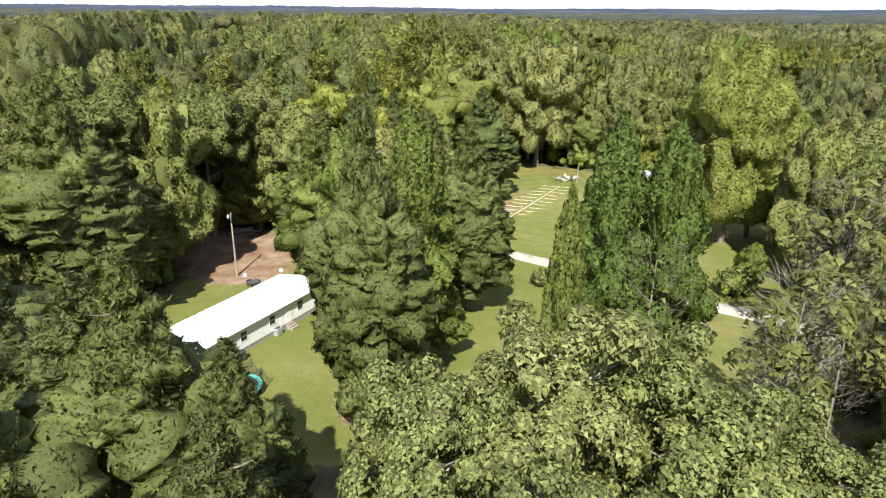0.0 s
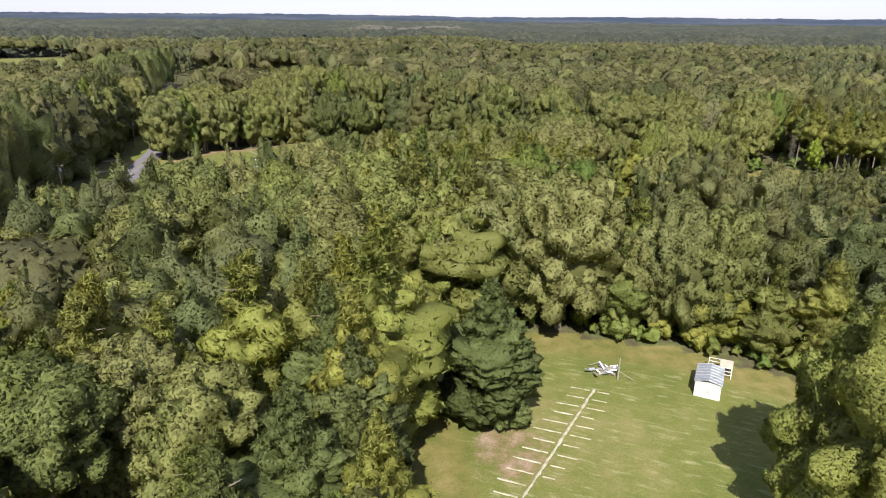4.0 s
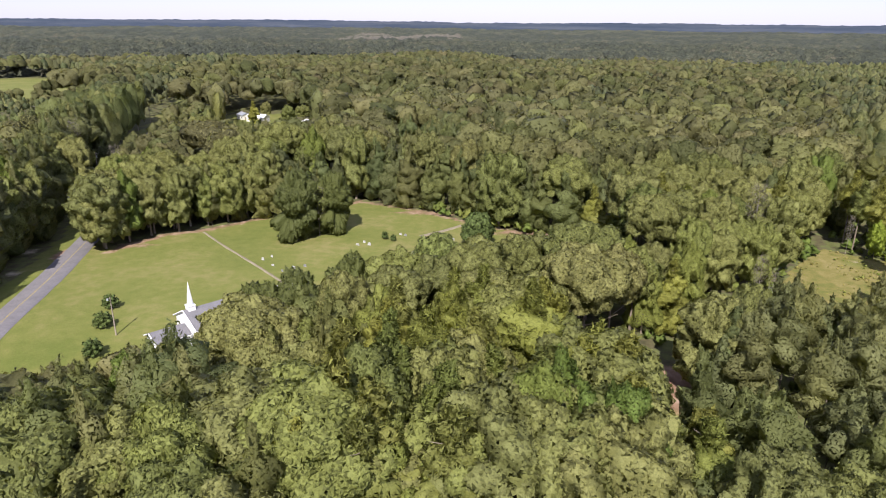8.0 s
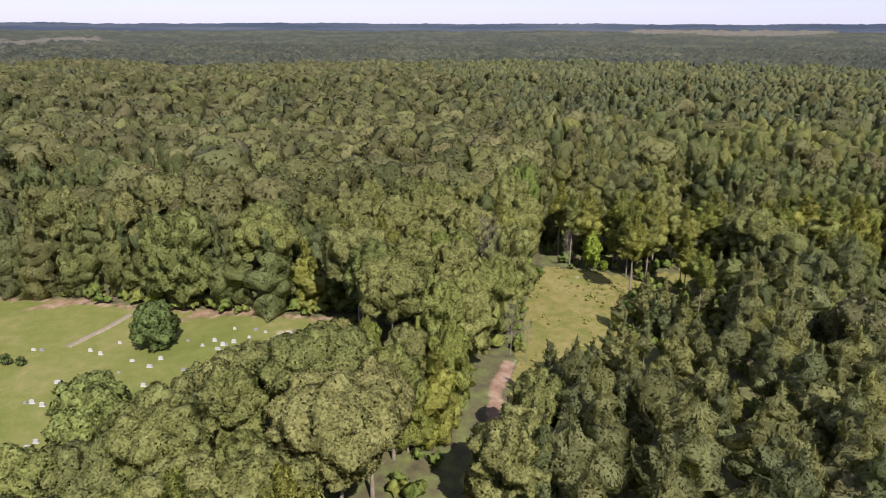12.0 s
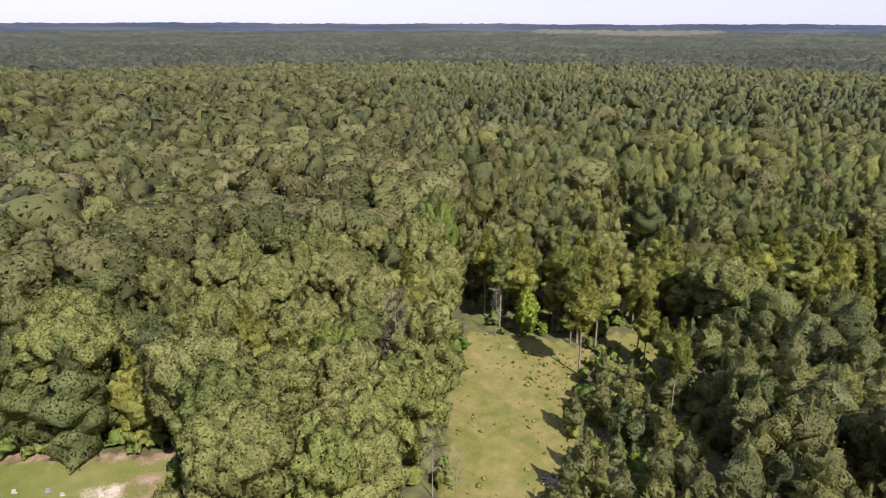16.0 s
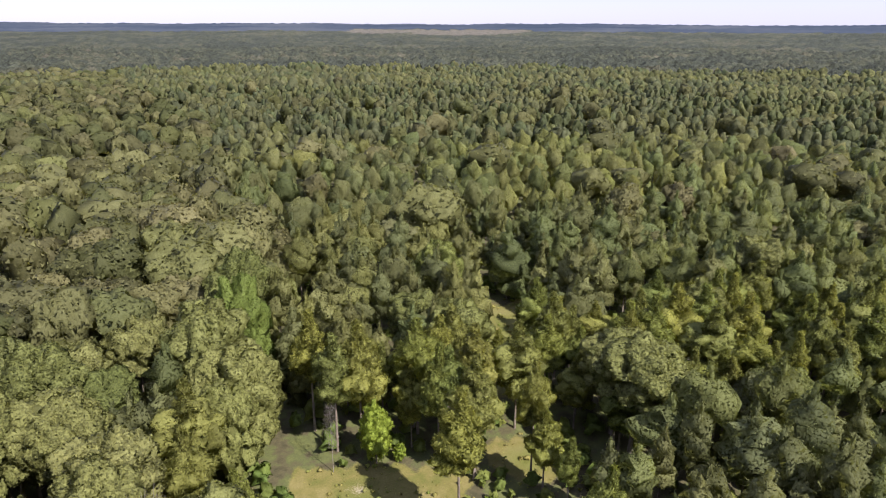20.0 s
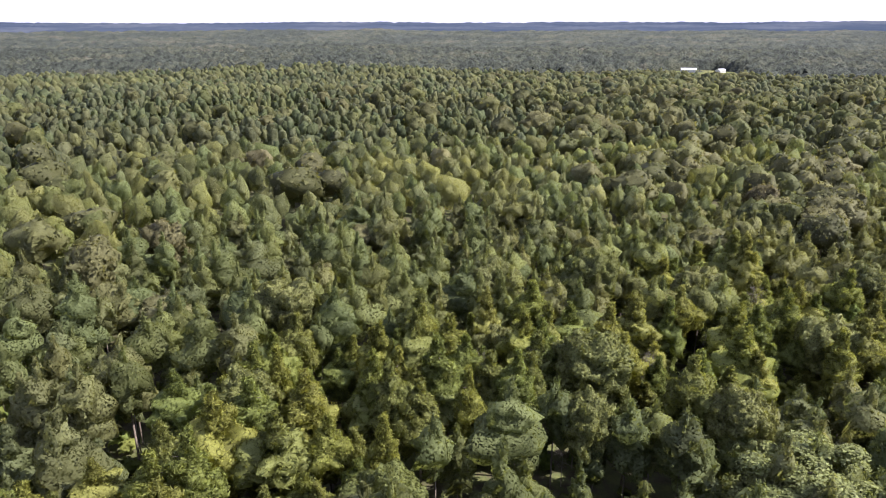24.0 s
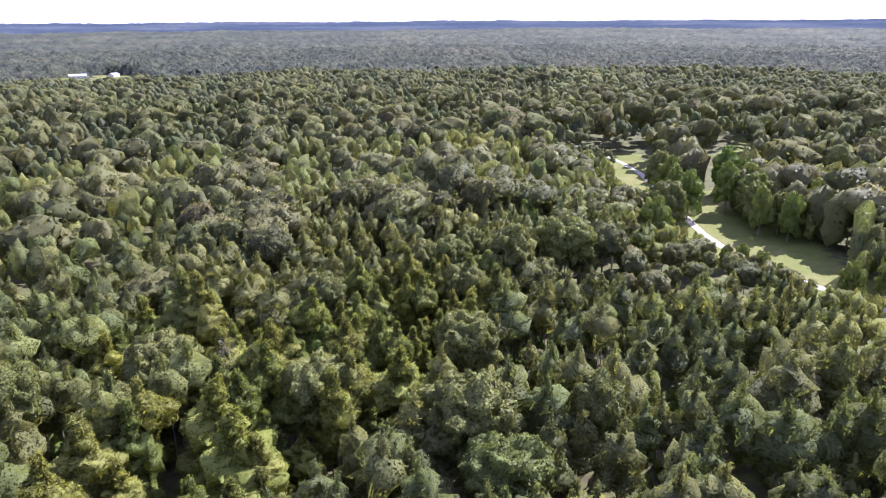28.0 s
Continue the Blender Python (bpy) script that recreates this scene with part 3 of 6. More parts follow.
def round_crown(h, R, lobes, per, size, g, low=0.30, maker=shards, core=0.74, narrow=1.0, spread=1.0, puff=1.0, stray=0.34):
    """A broad crown out of lobes, each thick with leaf clumps."""
    k = np.arange(lobes) + 0.5
    z = 1 - (1.9 if low < 0.15 else 1.55) * k / lobes
    phi = k * 2.39996 + g.uniform(0, 6)
    ring = np.sqrt(np.maximum(0, 1 - z * z))
    d = np.stack([np.cos(phi) * ring, np.sin(phi) * ring, z], 1) + g.normal(size=(lobes, 3)) * 0.13
    mid = h * (1 + low) / 2
    rad = np.array([R, R, h * (1 - low) / 2 * narrow * (1.25 if low < 0.15 else 1.0)])
    cen = d * rad * g.uniform(0.50, 0.78, (lobes, 1)) * spread + (0, 0, mid)
    lr = puff * R * g.uniform(0.26, 0.46, lobes) * (9 / max(lobes, 6)) ** 0.25
    pieces = blobs(cen, lr * core, g, 0.9, h > 5 and lobes > 60) + blobs([(0, 0, mid)], [R * 0.62 * core], g, 1.2)
    for p, r in zip(cen, lr):
        out = unit(p - (0, 0, mid * 0.9))
        w = unit(g.normal(size=(per, 3)) + out * 0.9 + (0, 0, 0.25))
        pos = p + w * r * g.uniform(0.74, 1.15, (per, 1)) * (1, 1, 0.9)
        v, f = maker(pos, unit(w + g.normal(size=(per, 3)) * 0.45 + (0, 0, 0.25)), size, g)
        pieces.append((v, f, np.repeat(unit(w * 1.0 + out * 0.8 + g.normal(size=(per, 3)) * stray + (0, 0, 0.2)), 3, 0)))
    return join(pieces)


def pine_crown(h, R, low, tiers, leaves, size, g, level=3, core=0.7, tip=0.35, fine=1.0):
    """Ragged flat masses of needles in tiers up the stem, each set a little to one side."""
    V, F, N, K, o = [], [], [], [], 0
    for i in range(tiers):
        q = i / (tiers - 1)
        r = R * (0.80 + 0.35 * math.sin(math.pi * min(1, q * 1.25)) - (1.0 - tip) * max(0, q - 0.45) / 0.55 * 0.8) * g.uniform(0.88, 1.12)
        half = h * (1 - low) / tiers * g.uniform(0.80, 1.10)
        z = h * (low + (1 - low) * (i + 0.5) / tiers)
        a = i * 2.4 + g.uniform(-0.6, 0.6)
        v, f, n, k = lumpy_crown(z + half, r, max(8, int(16 * fine)), max(3, leaves // tiers), size, g, level, (z - half) / (z + half), (0.26, 0.46), 0.45, 0.0, needles, -0.95, 0.65, 0.09, core, 0.14, (0.5, 0.98))
        V.append(v + (math.cos(a) * R * 0.30 * (1 - q), math.sin(a) * R * 0.30 * (1 - q), 0))
        F.append(f + o)
        N.append(n)
        K.append(k)
        o += len(v)
    return np.concatenate(V), np.concatenate(F), np.concatenate(N), np.concatenate(K)


def tube(pts, radii, sides=6):
    """A tapered limb along points."""
    pts = np.asarray(pts, float)
    v, f = [], []
    for i, (p, r) in enumerate(zip(pts, radii)):
        d = unit(pts[min(i + 1, len(pts) - 1)] - pts[max(i - 1, 0)])
        a = unit(np.cross(d, (0.3, 0.9, 0.1)))
        b = np.cross(d, a)
        for k in range(sides):
            t = 2 * math.pi * k / sides
            v.append(p + (a * math.cos(t) + b * math.sin(t)) * r)
    for i in range(len(pts) - 1):
        for k in range(sides):
            q, w = i * sides + k, i * sides + (k + 1) % sides
            f += [(q, w, w + sides), (q, w + sides, q + sides)]
    return np.array(v), np.array(f)


def trunk_limbs(h, R, g, limbs, top=0.8, r0=0.28, low=0.35, rise=0.5, sides=5):
    bend = g.normal(size=2) * 0.02 * h
    path = [(bend[0] * s * s, bend[1] * s * s, h * s - 0.4 * (s == 0)) for s in np.linspace(0, top, 6)]
    pieces = [tube(path, [r0 * 1.35, r0, r0 * 0.85, r0 * 0.65, r0 * 0.45, r0 * 0.2], sides)]
    for i in range(limbs):
        q = low + (top - low) * (i + 0.5) / limbs
        a = i * 2.4 + g.uniform(-0.4, 0.4)
        L = R * g.uniform(0.6, 0.85) * (1.1 - 0.6 * (q - low) / (1 - low))
        s0 = np.array([bend[0] * q * q, bend[1] * q * q, h * q])
        w = np.array([math.cos(a), math.sin(a), rise])
        pieces.append(tube([s0, s0 + w * L * 0.5, s0 + w * L + (0, 0, L * 0.12)], [r0 * 0.36, r0 * 0.24, r0 * 0.07], 4))
    return join(pieces)[:2]


def tree_kind(name, crown, trunk, leaf, bark, label):
    """One tree as a thing with its parts, at the origin; copies share its meshes."""
    e = new(name)
    tagged(e, label, "tree")
    c = new("crown", tri_mesh("crown", crown[0], crown[1], [leaf], None, crown[3], crown[2]))
    t = new("trunk", tri_mesh("trunk", trunk[0], trunk[1], [bark]))
    c.parent = t.parent = e
    return e


PLACED = {}


def plant(kind, x, y, scale, turn, fat=1.0, group="", label=""):
    """Sets the kind itself the first time, and copies of it after that."""
    m = Matrix.Translation((x, y, float(ground_z(x, y)) - 0.1)) @ Matrix.Rotation(turn, 4, "Z") @ Matrix.Diagonal((scale * fat, scale * fat, scale, 1))
    if kind not in PLACED:
        PLACED[kind] = kind
        kind.matrix_basis = m
        ob = kind
    else:
        ob = copy_thing(kind, Matrix.Identity(4))
        ob.matrix_basis = m
    return tagged(ob, label, "", group)


g0 = np.random.default_rng(11)
OAKS = [tree_kind("oak_tree", lumpy_crown(20, R, n, 13000, 0.17, g0, 4, low, (0.12, 0.21), 0.64, 0.0, shards, -0.55, 0.45, 0.034, 0.8, 0.08, (0.70, 0.90)), trunk_limbs(20, R, g0, 5, 0.75, 0.3, 0.3), OAK_LEAF, BARK, "broad olive-green oak in the woods") for R, low, n in ((5.2, 0.38, 100), (5.9, 0.44, 112), (4.7, 0.36, 92), (5.5, 0.48, 100))]
PINES = [tree_kind("pine_tree", pine_crown(20, R, low, n, 12000, 0.33, g0), trunk_limbs(20, R, g0, 9, 0.93, 0.2, low - 0.08, 0.15), PINE_LEAF, BARK, "slender pine with tufted green needles and a bare lower trunk") for R, low, n in ((3.0, 0.46, 4), (2.7, 0.52, 4), (3.3, 0.42, 5), (2.8, 0.56, 3))]
EDGE_OAKS = [tree_kind("oak_tree", lumpy_crown(20, R, 110, 13000, 0.18, g0, 4, 0.06, (0.13, 0.23), 0.62, 0.1, shards, -0.8, 0.45, 0.034, 0.8, 0.10, (0.68, 0.92)), trunk_limbs(20, R, g0, 6, 0.75, 0.3, 0.15), OAK_LEAF, BARK, "leafy oak with low branches at the edge of the woods") for R in (5.4, 6.0)]
EDGE_PINES = [tree_kind("pine_tree", pine_crown(20, R, 0.08, 7, 12000, 0.32, g0), trunk_limbs(20, R, g0, 9, 0.93, 0.22, 0.15, 0.15), PINE_LEAF, BARK, "pine with low branches at the edge of the woods") for R in (3.5, 4.0)]
GUMS = [tree_kind("sweetgum_tree", lumpy_crown(20, R, 80, 12000, 0.17, g0, 4, 0.10, (0.18, 0.34), 0.42, 0.22, shards, -0.8, 0.45, 0.05, 0.62, 0.12, (0.5, 0.96)), trunk_limbs(20, R, g0, 7, 0.85, 0.25, 0.2), GUM_LEAF, BARK, "tall yellow-green sweetgum on the grass") for R in (4.2, 4.8)]
BIG_PINES = [tree_kind("pine_tree", pine_crown(20, R, low, 9, 20000, 0.26, g0, 4, 0.62, 0.25, 1.6), trunk_limbs(20, R, g0, 12, 0.93, 0.25, low, 0.2), YARD_PINE, BARK, "large pine with layered dark green needles") for R, low in ((4.4, 0.08), (4.1, 0.16))]
TALL_GUM = tree_kind("sweetgum_tree", lumpy_crown(20, 3.0, 110, 12000, 0.15, g0, 5, 0.06, (0.18, 0.32), 0.5, 0.42, shards, -0.85, 0.5, 0.05, 0.6), trunk_limbs(20, 3.0, g0, 9, 0.9, 0.2, 0.15), GUM_LEAF, BARK, "narrow yellow-green sweetgum on the grass")
ROUND_PINE = tree_kind("pine_tree", lumpy_crown(20, 5.2, 46, 11000, 0.34, g0, 5, 0.06, (0.24, 0.40), 0.46, 0.02, needles, -0.95, 0.6, 0.06, 0.66, 0.12, (0.48, 0.96)), trunk_limbs(20, 5.0, g0, 12, 0.93, 0.27, 0.15, 0.2), YARD_PINE, BARK, "full-grown pine with broad uneven masses of needles")
BIG_OAK = tree_kind("oak_tree", round_crown(20, 6.0, 84, 300, 0.155, g0, 0.2, shards, 0.5, 1.0, 1.2, 0.85, 0.55), trunk_limbs(20, 5.2, g0, 14, 0.85, 0.33, 0.25), YARD_OAK, GREY_BARK, "wide oak with sunlit yellow-green leaves beside the yard")


def bare_tree(h, R, g):
    """Forking grey limbs with no leaves."""
    pieces = [trunk_limbs(h, R * 0.8, g, 9, 0.9, 0.17, 0.3, 0.9, 6)]
    for _ in range(800):
        q = g.uniform(0.35, 0.95)
        a = g.uniform(0, 6.28)
        o = R * math.sqrt(max(0.0, 1 - ((q - 0.66) / 0.36) ** 2)) * g.uniform(0.25, 0.95)
        s = np.array([math.cos(a) * o, math.sin(a) * o, h * q])
        w = np.array([math.cos(a), math.sin(a), g.uniform(0.2, 1.4)]) * g.uniform(0.4, 1.1) + g.normal(size=3) * 0.25
        pieces.append(tube([s, s + w], [0.02, 0.006], 3))
    return join(pieces)[:2]


def dead_kind(h, R, g, leaves, label):
    e = new("bare_tree")
    tagged(e, label, "tree")
    b = bare_tree(h, R, g)
    t = new("trunk", tri_mesh("trunk", b[0], b[1], [TWIG]))
    t.parent = e
    if leaves:
        c = round_crown(h, R, 10, leaves, 0.35, g, 0.3, shards, 0.12)
        c = new("crown", tri_mesh("crown", c[0], c[1], [OAK_LEAF], None, c[3] + 0.95, c[2]))
        c.parent = e
    return e


DEAD = dead_kind(20, 4.0, g0, 3, "bare grey tree without leaves")
THIN = dead_kind(20, 4.2, g0, 60, "half-bare grey-brown tree with few leaves")

# the trees that stand by themselves
for x, y, top, kind, fat in (
        (-0.5, 26.5, 18.6, BIG_OAK, 0.8), (6.0, 29, 20.3, BIG_OAK, 0.95), (12, 26, 18.8, BIG_OAK, 1.0), (18.5, 25, 16, BIG_OAK, 1.0), (5, 21, 16.5, BIG_OAK, 1.0), (-4, 13, 11, BIG_OAK, 1.0),
        (-17, 32, 21, BIG_PINES[0], 0.9), (-20, 33, 19.5, BIG_PINES[1], 1.1), (-9.5, 23, 17.5, BIG_PINES[1], 1.0), (-23, 25, 20, BIG_PINES[0], 1.0), (-15.5, 19, 18, BIG_PINES[0], 1.0), (-11.5, 31.5, 16.5, BIG_PINES[1], 0.8), (-29, 37, 19, BIG_PINES[1], 1.1), (-36, 46, 18, BIG_PINES[0], 1.0), (-30, 28, 18, BIG_PINES[1], 1.1), (-22, 42, 15, EDGE_PINES[1], 1.0),
        (-6.2, 51.5, 26.0, BIG_PINES[0], 0.66), (-2.6, 59.6, 27, TALL_GUM, 0.95), (-9, 70, 22, TALL_GUM, 1.1), (3.0, 73, 21.5, BIG_PINES[1], 0.85), (0.2, 61.5, 9, TALL_GUM, 1.7),
        (7.8, 39, 24.5, TALL_GUM, 0.45), (14.0, 52, 27, TALL_GUM, 0.9), (18.5, 51.5, 26.5, TALL_GUM, 0.9), (16.5, 48.5, 18, DEAD, 1.0), (24.5, 67, 11, DEAD, 1.3), (8, 49, 9, TALL_GUM, 1.3),
        (43.5, 98.5, 30, GUMS[1], 1.0), (41, 103.5, 27, GUMS[0], 0.9), (48.5, 101, 25, GUMS[1], 1.1), (47.5, 82, 22, EDGE_OAKS[0], 0.85), (39.6, 80, 6.5, GUMS[0], 1.4), (48, 68, 20, EDGE_OAKS[0], 1.0), (38, 60, 20, THIN, 1.1), (33.8, 52.5, 13, THIN, 1.4), (52, 80, 20, EDGE_OAKS[1], 1.0), (57, 88, 22, EDGE_OAKS[0], 1.0), (24, 41, 18, THIN, 1.0), (30, 44, 15, THIN, 1.0), (55, 74, 19, THIN, 1.1), (60, 96, 21, EDGE_OAKS[1], 1.0),
        (-35.5, 98, 23.5, OAKS[1], 1.1), (-30, 104, 23, OAKS[0], 1.1), (-42, 103, 22, OAKS[2], 1.1), (-24, 104, 22, EDGE_OAKS[1], 1.1),
        (7.4, 124.8, 20.5, BIG_PINES[0], 1.1), (-40, 68, 27, BIG_PINES[0], 0.95), (-46, 73, 24, BIG_PINES[1], 1.1), (-38, 75, 19, BIG_PINES[1], 0.9), (-49, 64, 22, BIG_PINES[0], 1.0), (-45, 80, 22, BIG_PINES[1], 1.0),
        (-2, 80, 22, BIG_PINES[0], 0.9), (-11, 79, 21, GUMS[1], 1.0), (-6, 87, 19, GUMS[0], 1.0), (-16, 88, 21, BIG_PINES[1], 1.0), (-12, 96, 22, BIG_PINES[0], 1.0), (-8, 107, 21, BIG_PINES[1], 0.9), (-12, 115, 23, BIG_PINES[0], 0.9), (-7, 100, 18, BIG_PINES[1], 0.85), (-16, 80, 19, EDGE_PINES[0], 1.1),
        (-31.5, 208, 13, EDGE_OAKS[0], 0.8), (-28.5, 201, 18, ROUND_PINE, 1.1), (-22.5, 205, 18.7, ROUND_PINE, 1.1), (-13.5, 214.5, 18, ROUND_PINE, 1.1), (-18, 210, 16, EDGE_OAKS[1], 0.85), (-37.5, 199, 9.5, EDGE_OAKS[1], 1.0), (-24.5, 206, 14.5, EDGE_OAKS[0], 0.9), (-43, 197, 10, EDGE_OAKS[0], 1.0), (-48, 195, 9.8, EDGE_OAKS[1], 1.0), (-53, 193.5, 9, EDGE_OAKS[0], 1.0),
        (177, 173.5, 19, BIG_OAK, 1.75), (232, 128, 17, GUMS[0], 1.5), (246, 20, 19, GUMS[1], 1.5), (262, 46, 18, EDGE_OAKS[0], 1.4), (212, -4, 19, GUMS[1], 1.1), (196, 18, 9, GUMS[0], 1.1),
        (-92, 505, 14, EDGE_OAKS[1], 1.0), (-106, 508, 15, OAKS[0], 0.9), (-115, 512, 15, EDGE_PINES[0], 1.0), (-80, 492, 15, OAKS[1], 1.0),
        (-39.5, 280, 20, ROUND_PINE, 1.15), (-29.5, 288, 17.5, ROUND_PINE, 1.25), (-37, 289, 18, BIG_PINES[1], 1.1), (-33.5, 284, 16, THIN, .8),
        (82.5, 245.5, 13, DEAD, 0.7), (84, 241.5, 11, DEAD, 0.6), (127, 284, 13, DEAD, 0.5), (138.5, 271, 22, PINES[1], 0.8), (146, 258, 21, PINES[3], 0.8), (131, 238, 20, PINES[3], 0.8), (164, -62, 20, GUMS[0], 1.0), (205, -66, 22, GUMS[0], 1.1), (214, -96, 22, GUMS[1], 1.1), (192, -90, 21, EDGE_OAKS[0], 1.0), (216, -30, 20, EDGE_OAKS[1], 1.1), (232, -108, 21, GUMS[0], 1.0), (168, 16, 9, GUMS[1], 1.0), (186, 4, 8, GUMS[0], 1.0), (222, -56, 20, GUMS[0], 1.1), (214, -47, 20, GUMS[1], 1.1), (230, -68, 21, GUMS[0], 1.1), (193, -58, 21, EDGE_OAKS[0], 1.1), (198, -70, 21, GUMS[1], 1.1), (204, -84, 20, GUMS[0], 1.1), (240, -86, 20, EDGE_OAKS[0], 1.1), (186, -40, 19, GUMS[0], 0.9), (181, -46, 17, EDGE_OAKS[0], 0.9), (176, -38, 18, GUMS[1], 0.9), (169, -41, 15, EDGE_OAKS[1], 0.9), (191, -51, 19, EDGE_OAKS[0], 1.0), (163, -44, 17, GUMS[1], 1.0), (149, -31, 13, THIN, 2.0), (158, -37, 12, THIN, 2.0), (182, -1, 9, GUMS[0], 1.2), (151, 13, 12, GUMS[1], 1.1), (143, 9, 13, GUMS[0], 1.1), (171, -58, 19, GUMS[1], 1.1), (180, -66, 20, GUMS[0], 1.1), (186, -58, 18, EDGE_OAKS[0], 0.9), (192, -62, 20, GUMS[0], 1.0), (175, 6, 9, GUMS[1], 1.2), (150, -10, 17, EDGE_OAKS[0], 1.0), (196, -120, 22, GUMS[1], 1.1), (245, -130, 20, EDGE_OAKS[1], 1.0)):
    plant(kind, x, y, top / 20, g0.uniform(0, 6.28), fat)


def bushy(name, h, R, leaf, label, n=9, per=60, size=0.24, taper=0.1, base=0.62, low=0.02):
    """A dense shrub or small tree, leafy to the ground."""
    e = new(name)
    tagged(e, label, "shrub" if h < 3 else "tree")
    c = lumpy_crown(h, R, 3 * n, n * per, size * 0.8, g0, 4, low, (0.16, 0.26), base, taper, shards, -0.9, 0.4, 0.045, 0.8, 0.03)
    t = tube([(0, 0, -0.3), (0, 0, h * 0.6)], [0.12, 0.04], 6)
    o = new("crown", tri_mesh("crown", c[0], c[1], [leaf], None, c[3], c[2]))
    s = new("trunk", tri_mesh("trunk", t[0], t[1], [BARK]))
    o.parent = s.parent = e
    return e


HOLLY = leaf_material("dark_holly_leaves", [(0, (0.050, 0.070, 0.022)), (1, (0.066, 0.086, 0.027))], 0.65, 0.1, 5.0, 0.40, 0.9)
MAGNOLIA = leaf_material("magnolia_leaves", [(0, (0.105, 0.125, 0.038)), (1, (0.120, 0.138, 0.042))], 0.5, 0.15, 5.0, 0.42, 1.0)
plant(bushy("holly_tree", 10.5, 4.7, HOLLY, "round dark evergreen holly among the graves", 26, 120, 0.36, 0.28), 14, 277, 1.0, 0.3)
plant(bushy("magnolia_tree", 17, 5.9, MAGNOLIA, "dense oval evergreen at the edge of the graveyard", 34, 160, 0.4, 0.12), 2.5, 236, 1.0, 1.0)
SHRUB = bushy("shrub", 2.2, 1.5, OAK_LEAF, "small round shrub on the mown grass")
for x, y, s in ((13, 80.5, 1.0), (-60, 203, 1.2), (-97.5, 283, 1.5), (37, 78, 1.6)):
    plant(SHRUB, x, y, s, s * 7)
SAPLING = bushy("sapling", 3.6, 1.75, HOLLY, "small dark leafy tree on the mown lawn", 8, 90, 0.24, 0.15, 0.3, 0.1)
for x, y, s, fat in ((-71.1, 229.7, 1.0, 1.0), (-68.2, 220.2, 1.05, 1.1), (-64.7, 208.8, 1.1, 1.0), (-13.5, 281.5, 0.75, 0.8), (-10.9, 280, 0.62, 0.9)):
    plant(SAPLING, x, y, s, s * 7, fat)
LIME = bushy("young_tree", 9, 2.3, BRIGHT_LEAF, "bright green young tree at the clearing's edge", 16, 60, 0.32)
for x, y, s, fat in ((133, 280, 1.4, 0.9), (136, 277.5, 0.4, 1.3), (1.5, 149, 0.8, 1.2), (60, 206, 0.6, 1), (31, 152.5, 0.5, 1.3), (26, 154, 0.55, 1.3), (16, 300, .8, 1.1), (134, 258, 0.5, 1.2), (115, 233, 0.3, 1.5), (122, 240, 0.35, 1.5), (127, 233, 0.4, 1.3)):
    plant(LIME, x, y, s, x, fat)


# ---------------------------------------------------------------- woods
def scatter(cell, x0, x1, y0, y1, g, jit=0.42):
    nx, ny = int((x1 - x0) / cell), int((y1 - y0) / (cell * 0.866))
    i, j = np.meshgrid(np.arange(nx), np.arange(ny))
    x = x0 + (i + 0.5 * (j % 2)) * cell + g.uniform(-jit, jit, i.shape) * cell
    y = y0 + j * cell * 0.866 + g.uniform(-jit, jit, i.shape) * cell
    return x.ravel(), y.ravel()


SLIT = [(192, -12), (212, -68), (240, -205)]


def wooded(x, y, room=2.0):
    ok = ~(inside(FIELD, x, y) | inside(YARD, x, y) | inside(LAWN, x, y) | inside(CLEARING, x, y))
    ok &= ~inside(MEADOW, x, y) & (off_line([(246, -62), (262, -112), (279, -140), (279, -190)], x, y) > 8)
    ok &= ~inside(PATH_GAP, x, y) & (off_line(LANE, x, y) > 4) & (off_line([(-94, 164), (-52, 99)], x, y) > 7)
    ok &= (off_line(SLIT, x, y) > 9) & (off_line(DRIVE[-6:-2], x, y) > 9) & (np.hypot(x - 172, y + 6) > 13)
    for p in FAR_FIELDS:
        ok &= ~inside(p, x, y)
    for gx, gy, r in GLADES:
        ok &= np.hypot(x - gx, y - gy) > r + 1
    ok &= off_line(ROAD, x, y) > np.where(y < 262, 12.0, 7.0)
    ok &= ~((off_line(ROAD, x, y) < 22) & (x < np.interp(y, [p[1] for p in ROAD], [p[0] for p in ROAD])) & (y < 315) & (y > 190) & (off_line(ROAD, x, y) < 15))
    ok &= off_line(DRIVE, x, y) > 5.5
    ok &= (off_line(RED_PATH, x, y) > np.where(y < 176, 3.0, 6.2)) & (np.hypot(x - 41, y - 197) > 7.0)
    ok &= ~((np.abs(x) < 34) & (y > 8) & (y < 50)) & ~((np.abs(x) < 12) & (y > -40) & (y < 10))
    ok &= ~((x > -60) & (x < -22) & (y > 203) & (y < 238))
    return ok


FLIGHT = [(0, 95), (4, 165), (15, 205), (60, 262), (130, 280), (205, 230), (215, 160), (225, 100)]
LAWN_EDGE = [(-125, 330), (-88, 282), (-27, 330), (8, 306), (52, 275)]
CENTRE = (60.0, 200.0)


def seen_from_path(x, y):
    """The half of the land that the flight looks out on: all but the south-west."""
    a = np.degrees(np.arctan2(x - 20, y - 120))
    return (a > -52) | (a < -178) | (np.hypot(x - 20, y - 120) < 130) | ((a > -80) & (np.hypot(x - 20, y - 120) < 330))


